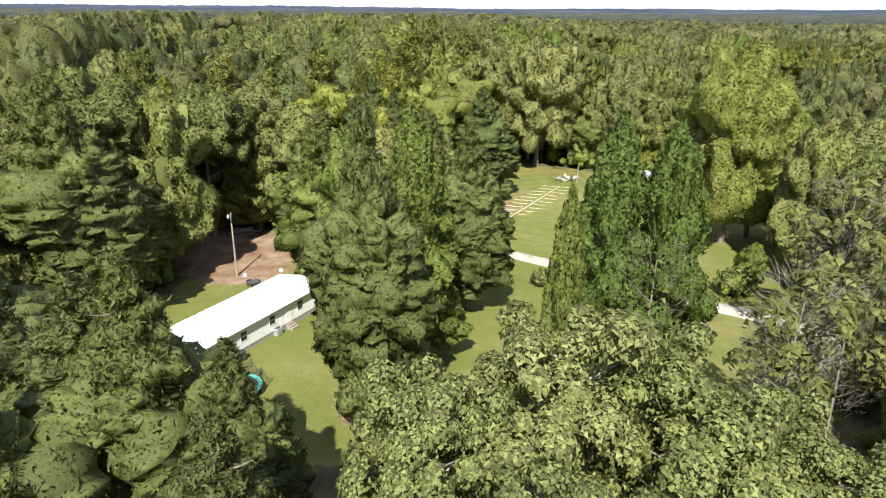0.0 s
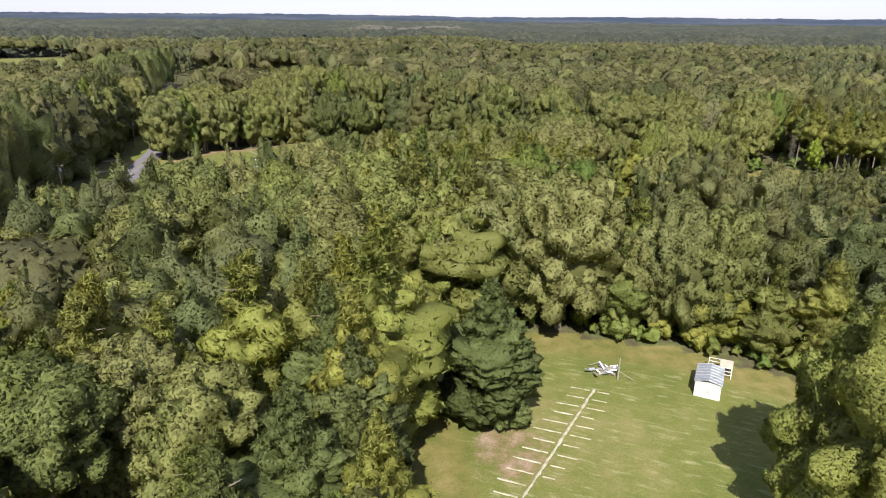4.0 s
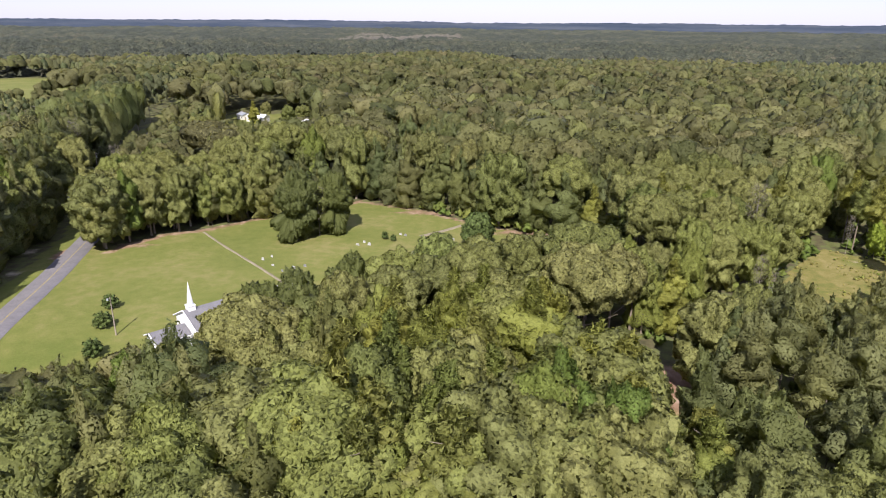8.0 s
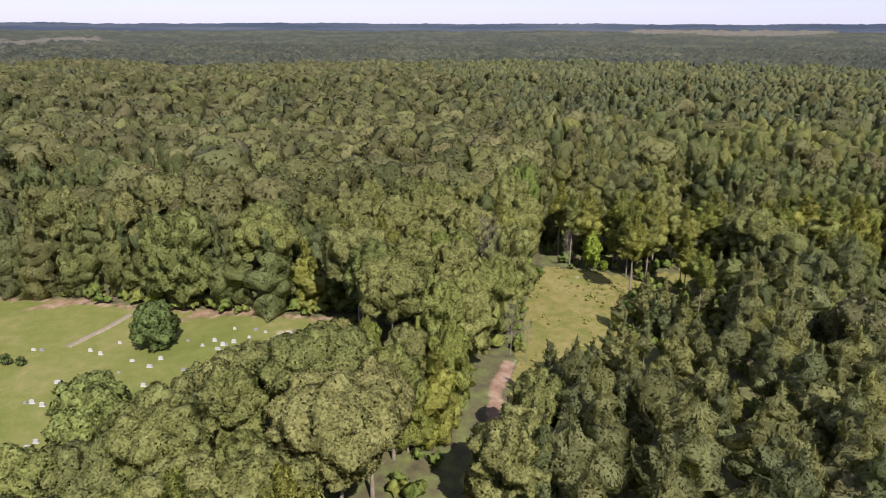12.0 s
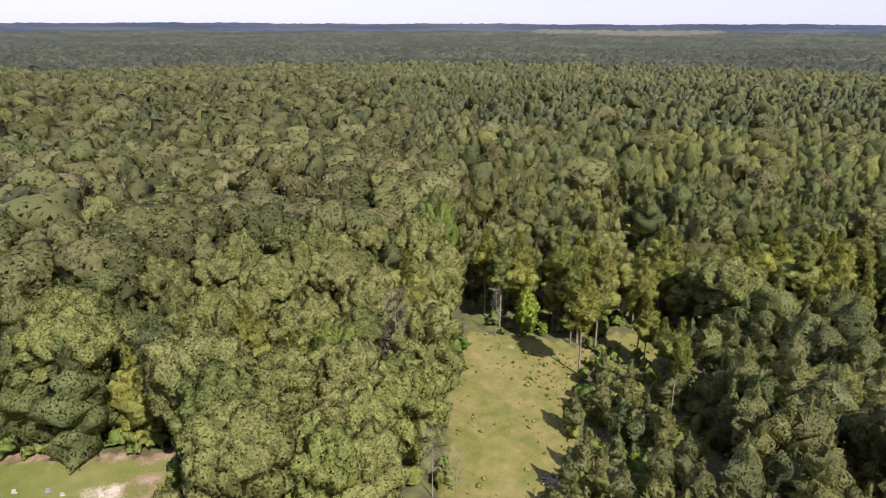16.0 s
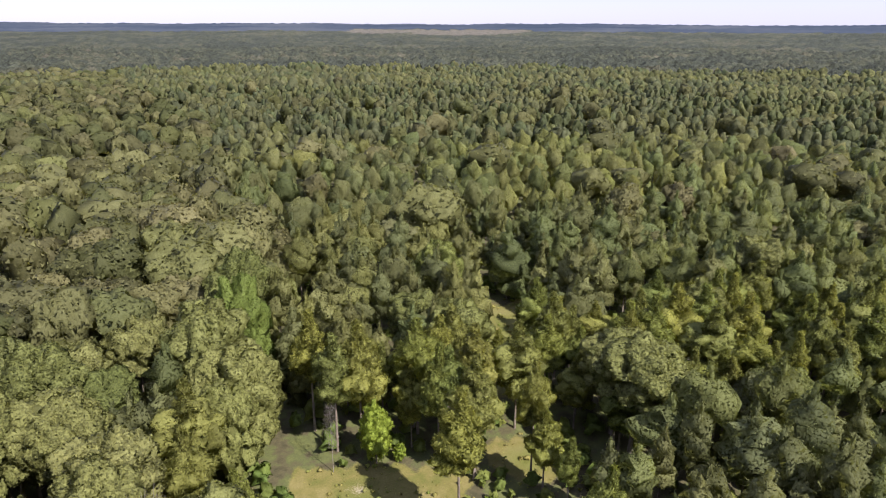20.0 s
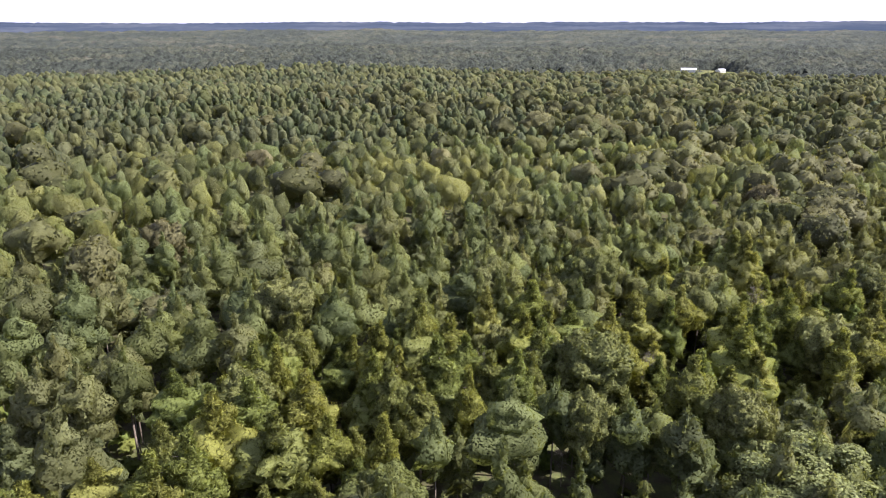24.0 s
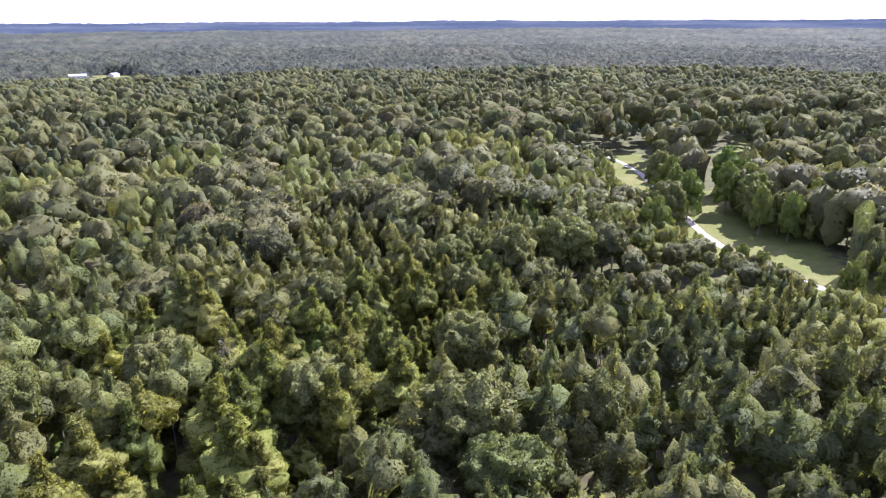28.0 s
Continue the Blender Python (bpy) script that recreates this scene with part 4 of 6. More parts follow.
def pine_at(x, y, e, lone):
    """Whether a pine stands at a place, or an oak."""
    west = x < np.interp(y, [p[1] for p in ROAD], [p[0] for p in ROAD])
    is_pine = (e > 0) & ~((wave(x, y, 15, 2.1) > 0.15) & (y < 0.55 * (x - 150) + 40) & (y < 150)) & ~((lone < 0.05) & (e > 25))
    is_pine |= (e < -20) & (wave(x, y, 34, 5.0) > 0.5)
    is_pine |= (x > -60) & (x < 60) & (y >= 150) & (y < 200) & (lone < 0.5)
    is_pine |= (x < 0) & (y > 84) & (y < 152) & (lone < 0.62)
    is_pine |= (x > -30) & (x < 70) & (np.abs(y - 322 + 0.55 * np.maximum(x, -20)) < 24) & (lone < 0.8)
    return is_pine | (west & (wave(x, y, 60, 2.2) > -0.1))


gw = np.random.default_rng(23)
woods = []
for cell, pine in ((8.7, False), (6.4, True)):
    x, y = scatter(cell, -560, 900, -520, 1150, gw)
    e = east_of_edge(x, y) + 14 * wave(x, y, 26, 0.7)
    lone = fract(np.sin(x * 12.9898 + y * 78.233) * 43758.5453)
    is_pine = pine_at(x, y, e, lone)
    ok = (is_pine == pine) & wooded(x, y) & ~((np.hypot(x - 131, y - 243) < 26) & (lone > 0.6)) & seen_from_path(x, y) & (np.hypot(x - CENTRE[0], y - CENTRE[1]) < 612)
    x, y = x[ok], y[ok]
    if pine:
        # the close-set row west of the road
        ry = np.concatenate([np.arange(140, 520, 5.0), np.arange(142, 520, 5.5)])
        rx = np.interp(ry, [p[1] for p in ROAD], [p[0] for p in ROAD]) - np.where(np.arange(len(ry)) < 76, 16.0, 21.5) + gw.uniform(-1.5, 1.5, len(ry))
        x, y = np.concatenate([x, rx]), np.concatenate([y, ry])
        # the close-set edge of the church lawn
        t = np.linspace(0, 1, 17)
        x, y = np.concatenate([x, np.interp(t, [0, 0.2, 0.5, 1], [-45, -27, -7, 56])]), np.concatenate([y, np.interp(t, [0, 0.2, 0.5, 1], [309, 332, 320, 276])])
    else:
        # the close-set edge of the field
        keep = off_line(CLEARING + CLEARING[:1], x, y) > 3.5
        x, y = x[keep], y[keep]
        rim_x = np.array([-93.0, -88, -84, -80, -76, -71, -66, -61, -56, -50, -95, -100, -104, -108, -112, -117, -121, -126, -131, -135, -139, -144])
        rim_y = np.array([271.0, 276, 284, 289, 292, 294, 298, 303, 307, 306, 277, 297, 306, 315, 324, 333, 344, 355, 367, 380, 395, 408]) + 1.0
        x, y = np.concatenate([x, rim_x]), np.concatenate([y, rim_y])
        x, y = np.concatenate([x, np.linspace(-9, 46, 12) + gw.uniform(-1, 1, 12)]), np.concatenate([y, np.interp(np.linspace(-9, 46, 12), [-9, 6, 20, 34, 46], [156, 157, 158, 153, 149])])
    d = np.minimum(off_line(FLIGHT, x, y), 26 + off_line(LAWN_EDGE, x, y))
    base = gw.uniform(15.5, 26.5, len(x)) if not pine else gw.uniform(12.5, 23.0, len(x))
    tall = gw.uniform(21.5, 29.5, len(x))
    base = np.where((x > -80) & (x < 14) & (y > 104) & (y < 172), tall, base)
    base = np.where((x > -66) & (x < 30) & (y > 140) & (y < 172), gw.uniform(27.0, 32.0, len(x)), base)
    base = np.where((x > -26) & (x < 42) & (y > 172) & (y < 204), gw.uniform(20.5, 25.5, len(x)), base)
    base = np.where((x < -190) & (y > 330) & (y < 600), base * 0.62, base)
    west = x < np.interp(y, [p[1] for p in ROAD], [p[0] for p in ROAD])
    base = np.where((off_line(ROAD, x, y) < 34) & (y > 180) & (y < 520), np.where(west, gw.uniform(23, 28, len(x)), np.where(y > 318, gw.uniform(11, 15, len(x)), gw.uniform(17, 22, len(x)))), base)
    base = np.where((x > -150) & (x < -50) & (y > 365) & (y < 470), np.minimum(base, 12.5), base)
    base = np.where((x > 132) & (x < 206) & (y > -2) & (y < 64), np.minimum(base, gw.uniform(10, 15, len(x))), base)
    base = np.where((x > -80) & (x < -26) & (y >= 172) & (y < 192), np.minimum(base, 19), base)
    base = np.where((x > -80) & (x < -26) & (y >= 192) & (y < 214), np.minimum(base, 14), base)
    base = np.where((x > -32) & (x < -14) & (y > 196) & (y < 224), np.minimum(base, np.where(y < 206, 16.5, 10.0)), base)
    if not pine:
        base = base * (1 + 0.10 * wave(x, y, 22, 4.0))
    # the woods step down towards the church and the road
    lid = np.where(x < -36, 27 - 0.47 * (0.84 * (y - 159) - 0.55 * (x + 43)), 30 - 0.27 * (y - 172) + 0.25 * (x + 28)) - ground_z(x, y)
    fall = 30 - 0.5 * (y - np.interp(x, [-30, -13, -4, 5, 9, 14.5, 24, 45], [190, 197, 199, 195, 203, 208, 214, 217])) - ground_z(x, y)
    base = np.where((x > -36) & (x < 48) & (y > 185) & (y < 262), np.clip(np.minimum(base, fall), 5, 40), base)
    rise = off_line(CLEARING + CLEARING[:1], x, y)
    base = np.where((x > 74) & (x < 160) & (y > 195) & (y < 252) & (rise < 40) & (east_of_edge(x, y) > 0), np.minimum(base, 9 + 0.3 * rise), base)
    # and towards the drive
    by_drive = off_line(DRIVE, x, y)
    base = np.where((x > 120) & (x < 300) & (by_drive < 75) & (y > np.interp(x, [p[0] for p in DRIVE], [p[1] for p in DRIVE])), np.minimum(base, 5.0 + 0.28 * by_drive), base)
    base = np.where((x > -100) & (x < -10) & (y > 140) & (y < 236), np.clip(np.minimum(base, lid), 5, 40), base)
    rim = np.zeros(len(x), bool)
    for k in range(8):
        rim |= ~wooded(x + 6.5 * math.cos(k * 0.785), y + 6.5 * math.sin(k * 0.785))
    woods.append((x, y, base, d, gw.uniform(0, 6.28, len(x)), np.mod(gw.uniform(0, 0.55, len(x)) + 0.45 * wave(x, y, 48, 3.0) + 0.4, 1.0), rim))


def merged(name, x, y, h, turn, tint, kinds, mats, label, pick=None):
    """Woods farther off, joined into one body of foliage and stems."""
    V, F, I, T, N, o = [], [], [], [], [], 0
    if pick is None:
        pick = np.arange(len(x)) % len(kinds)
    z = ground_z(x, y)
    for k, (v, f, nr, ins, idx, h0) in enumerate(kinds):
        s = np.where(pick == k)[0]
        if not len(s):
            continue
        sc = (h[s] / h0)[:, None]
        c, n = np.cos(turn[s])[:, None], np.sin(turn[s])[:, None]
        fat = 1 + 0.4 * (np.sin(turn[s][:, None] * 5) * 0.5)
        X = (v[None, :, 0] * c - v[None, :, 1] * n) * sc * fat + x[s][:, None]
        Y = (v[None, :, 0] * n + v[None, :, 1] * c) * sc * fat + y[s][:, None]
        Z = v[None, :, 2] * sc + z[s][:, None] - 0.1
        V.append(np.stack([X, Y, Z], -1).reshape(-1, 3))
        N.append(np.stack([nr[None, :, 0] * c - nr[None, :, 1] * n, nr[None, :, 0] * n + nr[None, :, 1] * c, np.broadcast_to(nr[None, :, 2], (len(s), len(v)))], -1).reshape(-1, 3))
        F.append((f[None] + (np.arange(len(s)) * len(v))[:, None, None] + o).reshape(-1, 3))
        I.append(np.tile(idx, len(s)))
        T.append((tint[s][:, None] * 0.999 + ins[None]).ravel())
        o += len(s) * len(v)
    me = tri_mesh(name, np.concatenate(V), np.concatenate(F), mats, np.concatenate(I), np.concatenate(T), np.concatenate(N))
    return tagged(new(name, me), label, "woods", kind="stuff")


def with_stem(crown, h, low, r):
    v, f, n, k = crown
    tv, tf = tube([(0, 0, -0.3), (0, 0, h * 0.8)], [r, r * 0.3], 3)
    return np.concatenate([v, tv]), np.concatenate([f, tf + len(v)]), np.concatenate([n, unit(tv * (1, 1, 0))]), np.concatenate([k, np.zeros(len(tv))]), np.concatenate([np.zeros(len(f), int), np.ones(len(tf), int)]), 20.0


gm = np.random.default_rng(31)
OAK_MID = [with_stem(lumpy_crown(20, R, n, 900, 0.36, gm, 3, low, (0.15, 0.25), 0.70, 0.0, shards, cut, 0.45, 0.05, 0.8, 0.10, (0.70, 0.9)), 20, 0.3, 0.25) for R, low, n, cut in ((5.4, 0.38, 48, -0.5), (6.1, 0.42, 54, -0.5), (6.5, 0.42, 54, -0.5), (4.9, 0.38, 44, -0.5), (5.4, 0.08, 56, -0.8), (6.0, 0.08, 56, -0.8))]
PINE_MID = [with_stem(pine_crown(20, R, low, n, 420, 0.45, gm, 2, 0.66), 20, low, 0.2) for R, low, n in ((3.1, 0.44, 4), (2.8, 0.50, 4), (3.5, 0.42, 4), (3.0, 0.54, 3), (3.7, 0.08, 6), (3.4, 0.10, 6))]


def stemless(crown):
    return (*crown, np.zeros(len(crown[1]), int), 20.0)


OAK_MORE = [stemless(lumpy_crown(20, R, n, 200, 0.5, gm, 2, low, (0.18, 0.30), 0.74, 0.0, shards, -0.45 - 0.4 * (low < 0.2), 0.55, 0.06, 0.8, 0.10, (0.70, 0.9))) for R, low, n in ((5.2, 0.42, 30), (6.0, 0.42, 32), (4.7, 0.42, 28), (5.5, 0.42, 30), (5.0, 0.42, 30), (5.2, 0.06, 40), (5.8, 0.06, 40))]
PINE_MORE = [stemless(lumpy_crown(20, R, n, 60, 0.6, gm, 2, low, (0.26, 0.42), 0.55, 0.0, needles, -0.85, 0.6, 0.12, 0.68, 0.16, (0.5, 0.98))) for R, low, n in ((3.2, 0.52, 22), (2.9, 0.56, 20), (3.6, 0.50, 24), (3.1, 0.58, 20), (3.4, 0.52, 22), (3.8, 0.06, 30), (3.5, 0.06, 30))]
OAK_FAR = [stemless(lumpy_crown(20, R, 24, 40, 0.7, gm, 2, 0.42, (0.22, 0.36), 0.66, 0.0, shards, -0.45, 0.7, 0.09, 0.78)) for R in (5.0, 5.8, 4.5, 5.3, 4.8)]
PINE_FAR = [stemless(lumpy_crown(20, R, 12, 10, 0.7, gm, 2, 0.54, (0.28, 0.44), 0.6, 0.0, needles, -0.5, 0.5, 0.10, 0.74, 0.16)) for R in (3.0, 2.7, 3.4, 2.9, 3.2)]
OAK_LAST = [stemless(lumpy_crown(20, R, 8, 4, 1.1, gm, 1, 0.45, (0.3, 0.5), 0.8, 0.0, shards, -0.6, 0.5, 0.10, 0.75)) for R in (5.4, 6.2, 4.9)]
PINE_LAST = [stemless(lumpy_crown(20, R, 8, 4, 1.0, gm, 1, 0.4, (0.3, 0.5), 0.8, 0.3, needles, -0.6, 0.5, 0.12, 0.75)) for R in (3.9, 3.5, 4.3)]

for (x, y, h, d, turn, tint, rim), kinds, low_kinds, mid, more, far, word in ((woods[0], OAKS, EDGE_OAKS, OAK_MID, OAK_MORE, OAK_FAR, "oak"), (woods[1], PINES, EDGE_PINES, PINE_MID, PINE_MORE, PINE_FAR, "pine")):
    order = np.argsort(d - 8 * rim - 40 * (rim & (y < 170) & (y > 90)))
    near = order[:300]
    by_lawn = off_line(LAWN_EDGE, x, y) < 15
    for i in near:
        fat = 1.0 + 0.4 * (tint[i] - 0.5)
        if word == "oak" and i % 13 == 0:
            plant(GUMS[i % 2], x[i], y[i], h[i] / 20, turn[i], 0.9, "woodland trees", "yellow-green sweetgum among the oaks")
        elif i % 47 == 0:
            plant(DEAD, x[i], y[i], h[i] / (24 if word == "pine" else 19), turn[i], 0.6, "woodland trees")
        elif rim[i] and (word == "oak" or y[i] < 180 or y[i] < 230 and tint[i] < 0.8 or by_lawn[i]):
            plant(low_kinds[i % 2], x[i], y[i], h[i] / 20, turn[i], fat, "woodland trees")
        else:
            plant(kinds[i % 4], x[i], y[i], h[i] / 20, turn[i], fat, "woodland trees")
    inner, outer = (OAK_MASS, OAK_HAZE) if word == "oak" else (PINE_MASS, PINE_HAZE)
    rest = order[300:]
    dd = d[rest]
    a, c, b = rest[dd < 95], rest[(dd >= 95) & (dd < 210)], rest[dd >= 210]
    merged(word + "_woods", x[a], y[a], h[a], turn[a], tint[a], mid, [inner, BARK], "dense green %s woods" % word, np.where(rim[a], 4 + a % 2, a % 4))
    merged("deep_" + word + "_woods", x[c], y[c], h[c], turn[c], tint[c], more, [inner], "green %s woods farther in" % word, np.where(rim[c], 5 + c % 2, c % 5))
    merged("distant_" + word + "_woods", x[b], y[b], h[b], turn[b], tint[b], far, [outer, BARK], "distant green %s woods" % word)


# the woods beyond, tree by tree, out to where they close into one canopy
gl = np.random.default_rng(61)
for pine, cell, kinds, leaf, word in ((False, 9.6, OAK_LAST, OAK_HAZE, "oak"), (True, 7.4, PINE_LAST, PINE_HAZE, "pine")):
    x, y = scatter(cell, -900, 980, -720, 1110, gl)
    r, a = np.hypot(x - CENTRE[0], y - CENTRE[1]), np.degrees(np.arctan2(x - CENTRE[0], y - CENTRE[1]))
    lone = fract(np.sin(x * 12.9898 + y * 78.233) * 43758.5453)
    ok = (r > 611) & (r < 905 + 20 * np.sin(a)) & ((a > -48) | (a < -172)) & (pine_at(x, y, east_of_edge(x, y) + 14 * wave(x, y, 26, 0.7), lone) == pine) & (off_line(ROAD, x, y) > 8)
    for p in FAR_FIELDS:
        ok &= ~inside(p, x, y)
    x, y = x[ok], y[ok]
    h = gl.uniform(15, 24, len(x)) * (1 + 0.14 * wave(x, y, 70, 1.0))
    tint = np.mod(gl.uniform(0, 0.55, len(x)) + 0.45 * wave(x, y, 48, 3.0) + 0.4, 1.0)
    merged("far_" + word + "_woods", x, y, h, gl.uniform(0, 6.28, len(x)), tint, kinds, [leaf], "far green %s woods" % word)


def hazed_hills():
    """Woods far off under the horizon, with the blue of distance haze painted in."""
    m, n, l, b = material("hazed_hills", 0.95)
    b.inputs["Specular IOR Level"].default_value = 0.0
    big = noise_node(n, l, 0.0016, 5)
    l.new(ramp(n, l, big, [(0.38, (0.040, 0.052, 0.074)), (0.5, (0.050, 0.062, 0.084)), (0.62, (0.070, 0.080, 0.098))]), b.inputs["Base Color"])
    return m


def treetops(X, Y, cell):
    """The height from 0 to 1 of a closed canopy of round crowns, and a number for each tree."""
    best, mark = np.full(X.shape, -1.0), np.zeros(X.shape)
    for i in (-1, 0, 1):
        for j in (-1, 0, 1):
            cx, cy = np.floor(X / cell) + i, np.floor(Y / cell) + j
            h1, h2, h3 = fract(np.sin(cx * 12.9898 + cy * 78.233) * 43758.5453), fract(np.sin(cx * 39.346 + cy * 11.135) * 24634.6345), fract(np.sin(cx * 73.156 + cy * 52.235) * 35468.7453)
            q = ((X / cell - cx - 0.15 - 0.7 * h1) ** 2 + (Y / cell - cy - 0.15 - 0.7 * h2) ** 2) * 1.3
            top = 0.55 + 0.45 * h3 - 0.95 * q
            mark = np.where(top > best, fract(h1 * 7 + h3 * 3), mark)
            best = np.maximum(best, top)
    return np.clip(best, 0, 1), mark


def far_woods():
    """Closed treetops from nine hundred metres on, and the low hills beyond them."""
    g = np.random.default_rng(5)
    rs = [850.0, 865.0, 880.0, 890.0]
    while rs[-1] < 4850:
        rs.append(rs[-1] * (1.0052 if rs[-1] < 1700 else 1.016))
    rs = np.array(rs)
    an = np.radians(np.arange(-66, 192, 0.29))
    A, Rr = np.meshgrid(an, rs)
    Rr = Rr * (1 + 0.014 * np.sin(A * 40) * (Rr < 900))
    X, Y = CENTRE[0] + Rr * np.sin(A), CENTRE[1] + Rr * np.cos(A)
    top, mark = treetops(X, Y, 15.0)
    clear = np.zeros(X.shape, bool)
    for p in FAR_FIELDS:
        clear |= inside(p, X.ravel(), Y.ravel()).reshape(X.shape)
    clear |= (off_line(ROAD, X.ravel(), Y.ravel()).reshape(X.shape) < 7) & (Rr < 1000)
    Z = ground_z(X, Y) + np.where(clear, -1.5, np.where(Rr < 855, -2.0, 6.0 - 8 * (1 - ease((Rr - 850) / 60)) + 17 * top * (1 - 0.4 * ease((Rr - 1300) / 1200)) + 2.0 * wave(X, Y, 60, 1.0) + 2.5 * wave(X, Y, 130, 3.0)))
    Z += ease((Rr - 1500) / 3300) * (55 + 4 * wave(X, Y, 420, 2.0) + 2 * wave(X, Y, 170, 4.0))
    bare = ((X > -300) & (X < 60) & (Y > 2150 + 0.3 * X) & (Y < 2600) & (wave(X, Y, 60, 2.0) > -0.4)) | ((np.hypot(X - 2500, Y - 2250) < 420) & (X + Y < 5000))
    Z = np.where(bare, Z - 4, Z + 1.7 * g.normal(size=Z.shape) * (Rr > 900) * (Rr < 2600))
    mark = np.where(bare, 3.0, mark)
    v = np.stack([X, Y, Z], -1).reshape(-1, 3)
    nx, ny = X.shape[1], X.shape[0]
    i = (np.arange(ny - 1)[:, None] * nx + np.arange(nx - 1)[None]).ravel()
    f = np.concatenate([np.stack([i, i + nx + 1, i + 1], 1), np.stack([i, i + nx, i + nx + 1], 1)])
    m, n_, l, b = material("hazed_canopy", 0.9)
    b.inputs["Specular IOR Level"].default_value = 0.1
    at = n_.new("ShaderNodeAttribute")
    at.attribute_name = "tint"
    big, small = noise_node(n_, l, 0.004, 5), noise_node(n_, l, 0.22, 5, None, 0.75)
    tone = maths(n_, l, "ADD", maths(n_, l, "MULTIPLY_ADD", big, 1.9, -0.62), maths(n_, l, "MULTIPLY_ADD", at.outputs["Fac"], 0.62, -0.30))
    # Greyer and bluer than near woods: air haze is mixed into the colour.
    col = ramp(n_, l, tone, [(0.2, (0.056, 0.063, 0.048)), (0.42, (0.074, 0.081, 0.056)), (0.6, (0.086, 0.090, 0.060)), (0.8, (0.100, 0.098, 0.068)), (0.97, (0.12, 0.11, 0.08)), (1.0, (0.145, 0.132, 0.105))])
    # Painted light and dark of crowns, as the sheet itself shades flat.
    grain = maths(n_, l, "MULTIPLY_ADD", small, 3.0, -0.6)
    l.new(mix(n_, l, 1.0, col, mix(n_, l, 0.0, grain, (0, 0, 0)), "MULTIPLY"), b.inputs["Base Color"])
    bump(n_, l, b, small, 1.0, 5.0)
    me = tri_mesh("backdrop", v, f, [m, hazed_hills()], (np.repeat((rs[:-1] > 3100), nx - 1) & ~bare[:-1, :-1].ravel()).astype(int)[np.tile(np.arange(len(i)), 2)], mark.ravel())
    me.polygons.foreach_set("use_smooth", np.ones(len(f), bool))
    tagged(new("backdrop", me), "wooded hills out to the horizon", "hills", kind="structure")


far_woods()


# ---------------------------------------------------------------- the mobile home and its yard
def framed_window(parent, w, h, at, shut=False):
    """A window with frame, pane and a rail across, facing +y of its pose."""
    bm = bmesh.new()
    for a in ((-w / 2, -0.03, 0, w / 2, 0.03, 0.07), (-w / 2, -0.03, h - 0.07, w / 2, 0.03, h), (-w / 2, -0.03, 0.07, -w / 2 + 0.07, 0.03, h - 0.07), (w / 2 - 0.07, -0.03, 0.07, w / 2, 0.03, h - 0.07), (-w / 2 + 0.07, -0.02, h / 2 - 0.03, w / 2 - 0.07, 0.02, h / 2 + 0.03)):
        box(bm, *a)
    win = part("window", bm, WHITE, parent, "", at)
    part("pane", bx(-w / 2 + 0.07, -0.012, 0.07, w / 2 - 0.07, 0.012, h - 0.07), GLASS, win, "dark glass pane")
    return win


def gable(bm, half, eave, rise, y0, y1, thick=0.14, over=0.3):
    """A pitched roof of one thickness over a body that runs along y."""
    s = rise / half
    e = eave - over * s
    prism(bm, [(-half - over, e), (0, eave + rise), (half + over, e), (half + over, e + thick), (0, eave + rise + thick), (-half - over, e + thick)], y0, y1)
    return bm


def mobile_home():
    """Runs along its own y; its front face looks along +x."""
    L, W, H = 22.2, 6.2, 3.0
    e = thing("mobile_home", -22.4, 64.0, -27.8)
    tagged(e, "long white mobile home with a white metal roof on grass", "house")
    body = bx(-W / 2 + 0.15, -L / 2 + 0.15, 0.55, W / 2 - 0.15, L / 2 - 0.15, H, bevel=0.03)
    part("wall", body, WHITE, e)
    part("skirting", bx(-W / 2 + 0.2, -L / 2 + 0.2, -0.3, W / 2 - 0.2, L / 2 - 0.2, 0.54), CONCRETE, e, "pale grey skirting")
    bm = bmesh.new()
    gable(bm, W / 2, H + 0.02, 0.55, -L / 2 - 0.25, L / 2 + 0.25, 0.09, 0.3)
    roof = part("roof", bm, ROOF_METAL, e, "white metal roof")
    for i in range(24):
        y = -L / 2 + 0.2 + i * (L - 0.4) / 23
        for s in (-1, 1):
            bm = bmesh.new()
            rod(bm, (s * 0.03, y, H + 0.68), (s * (W / 2 + 0.28), y, H + 0.09), 0.028, 0.028, 4)
            part("seam", bm, ROOF_METAL, roof)
    for y in (-7.5, -1.5, 2.8, 7.4):
        framed_window(e, 1.0, 1.15, pose(W / 2 - 0.13, y, 1.35, 0, 0, -90))
    for y in (-6, 0, 6):
        framed_window(e, 1.0, 1.15, pose(-W / 2 + 0.13, y, 1.35, 0, 0, 90))
    framed_window(e, 1.1, 1.1, pose(-0.6, -L / 2 + 0.13, 1.35, 0, 0, 180))
    door = part("door", bx(W / 2 - 0.16, 5.0, 0.6, W / 2 - 0.09, 5.95, 2.62, bevel=0.01), WHITE, e, "white metal door")
    part("handle", bx(W / 2 - 0.09, 5.8, 1.55, W / 2 - 0.03, 5.88, 1.63, bevel=0.01), GALV, door)
    for k in range(3):
        part("step", bx(W / 2 - 0.14 + 0.3 * k, 4.9, -0.2, W / 2 + 0.16 + 0.3 * k, 6.05, 0.52 - 0.18 * k), WOOD, e, "weathered wooden step")
    return e


mobile_home()


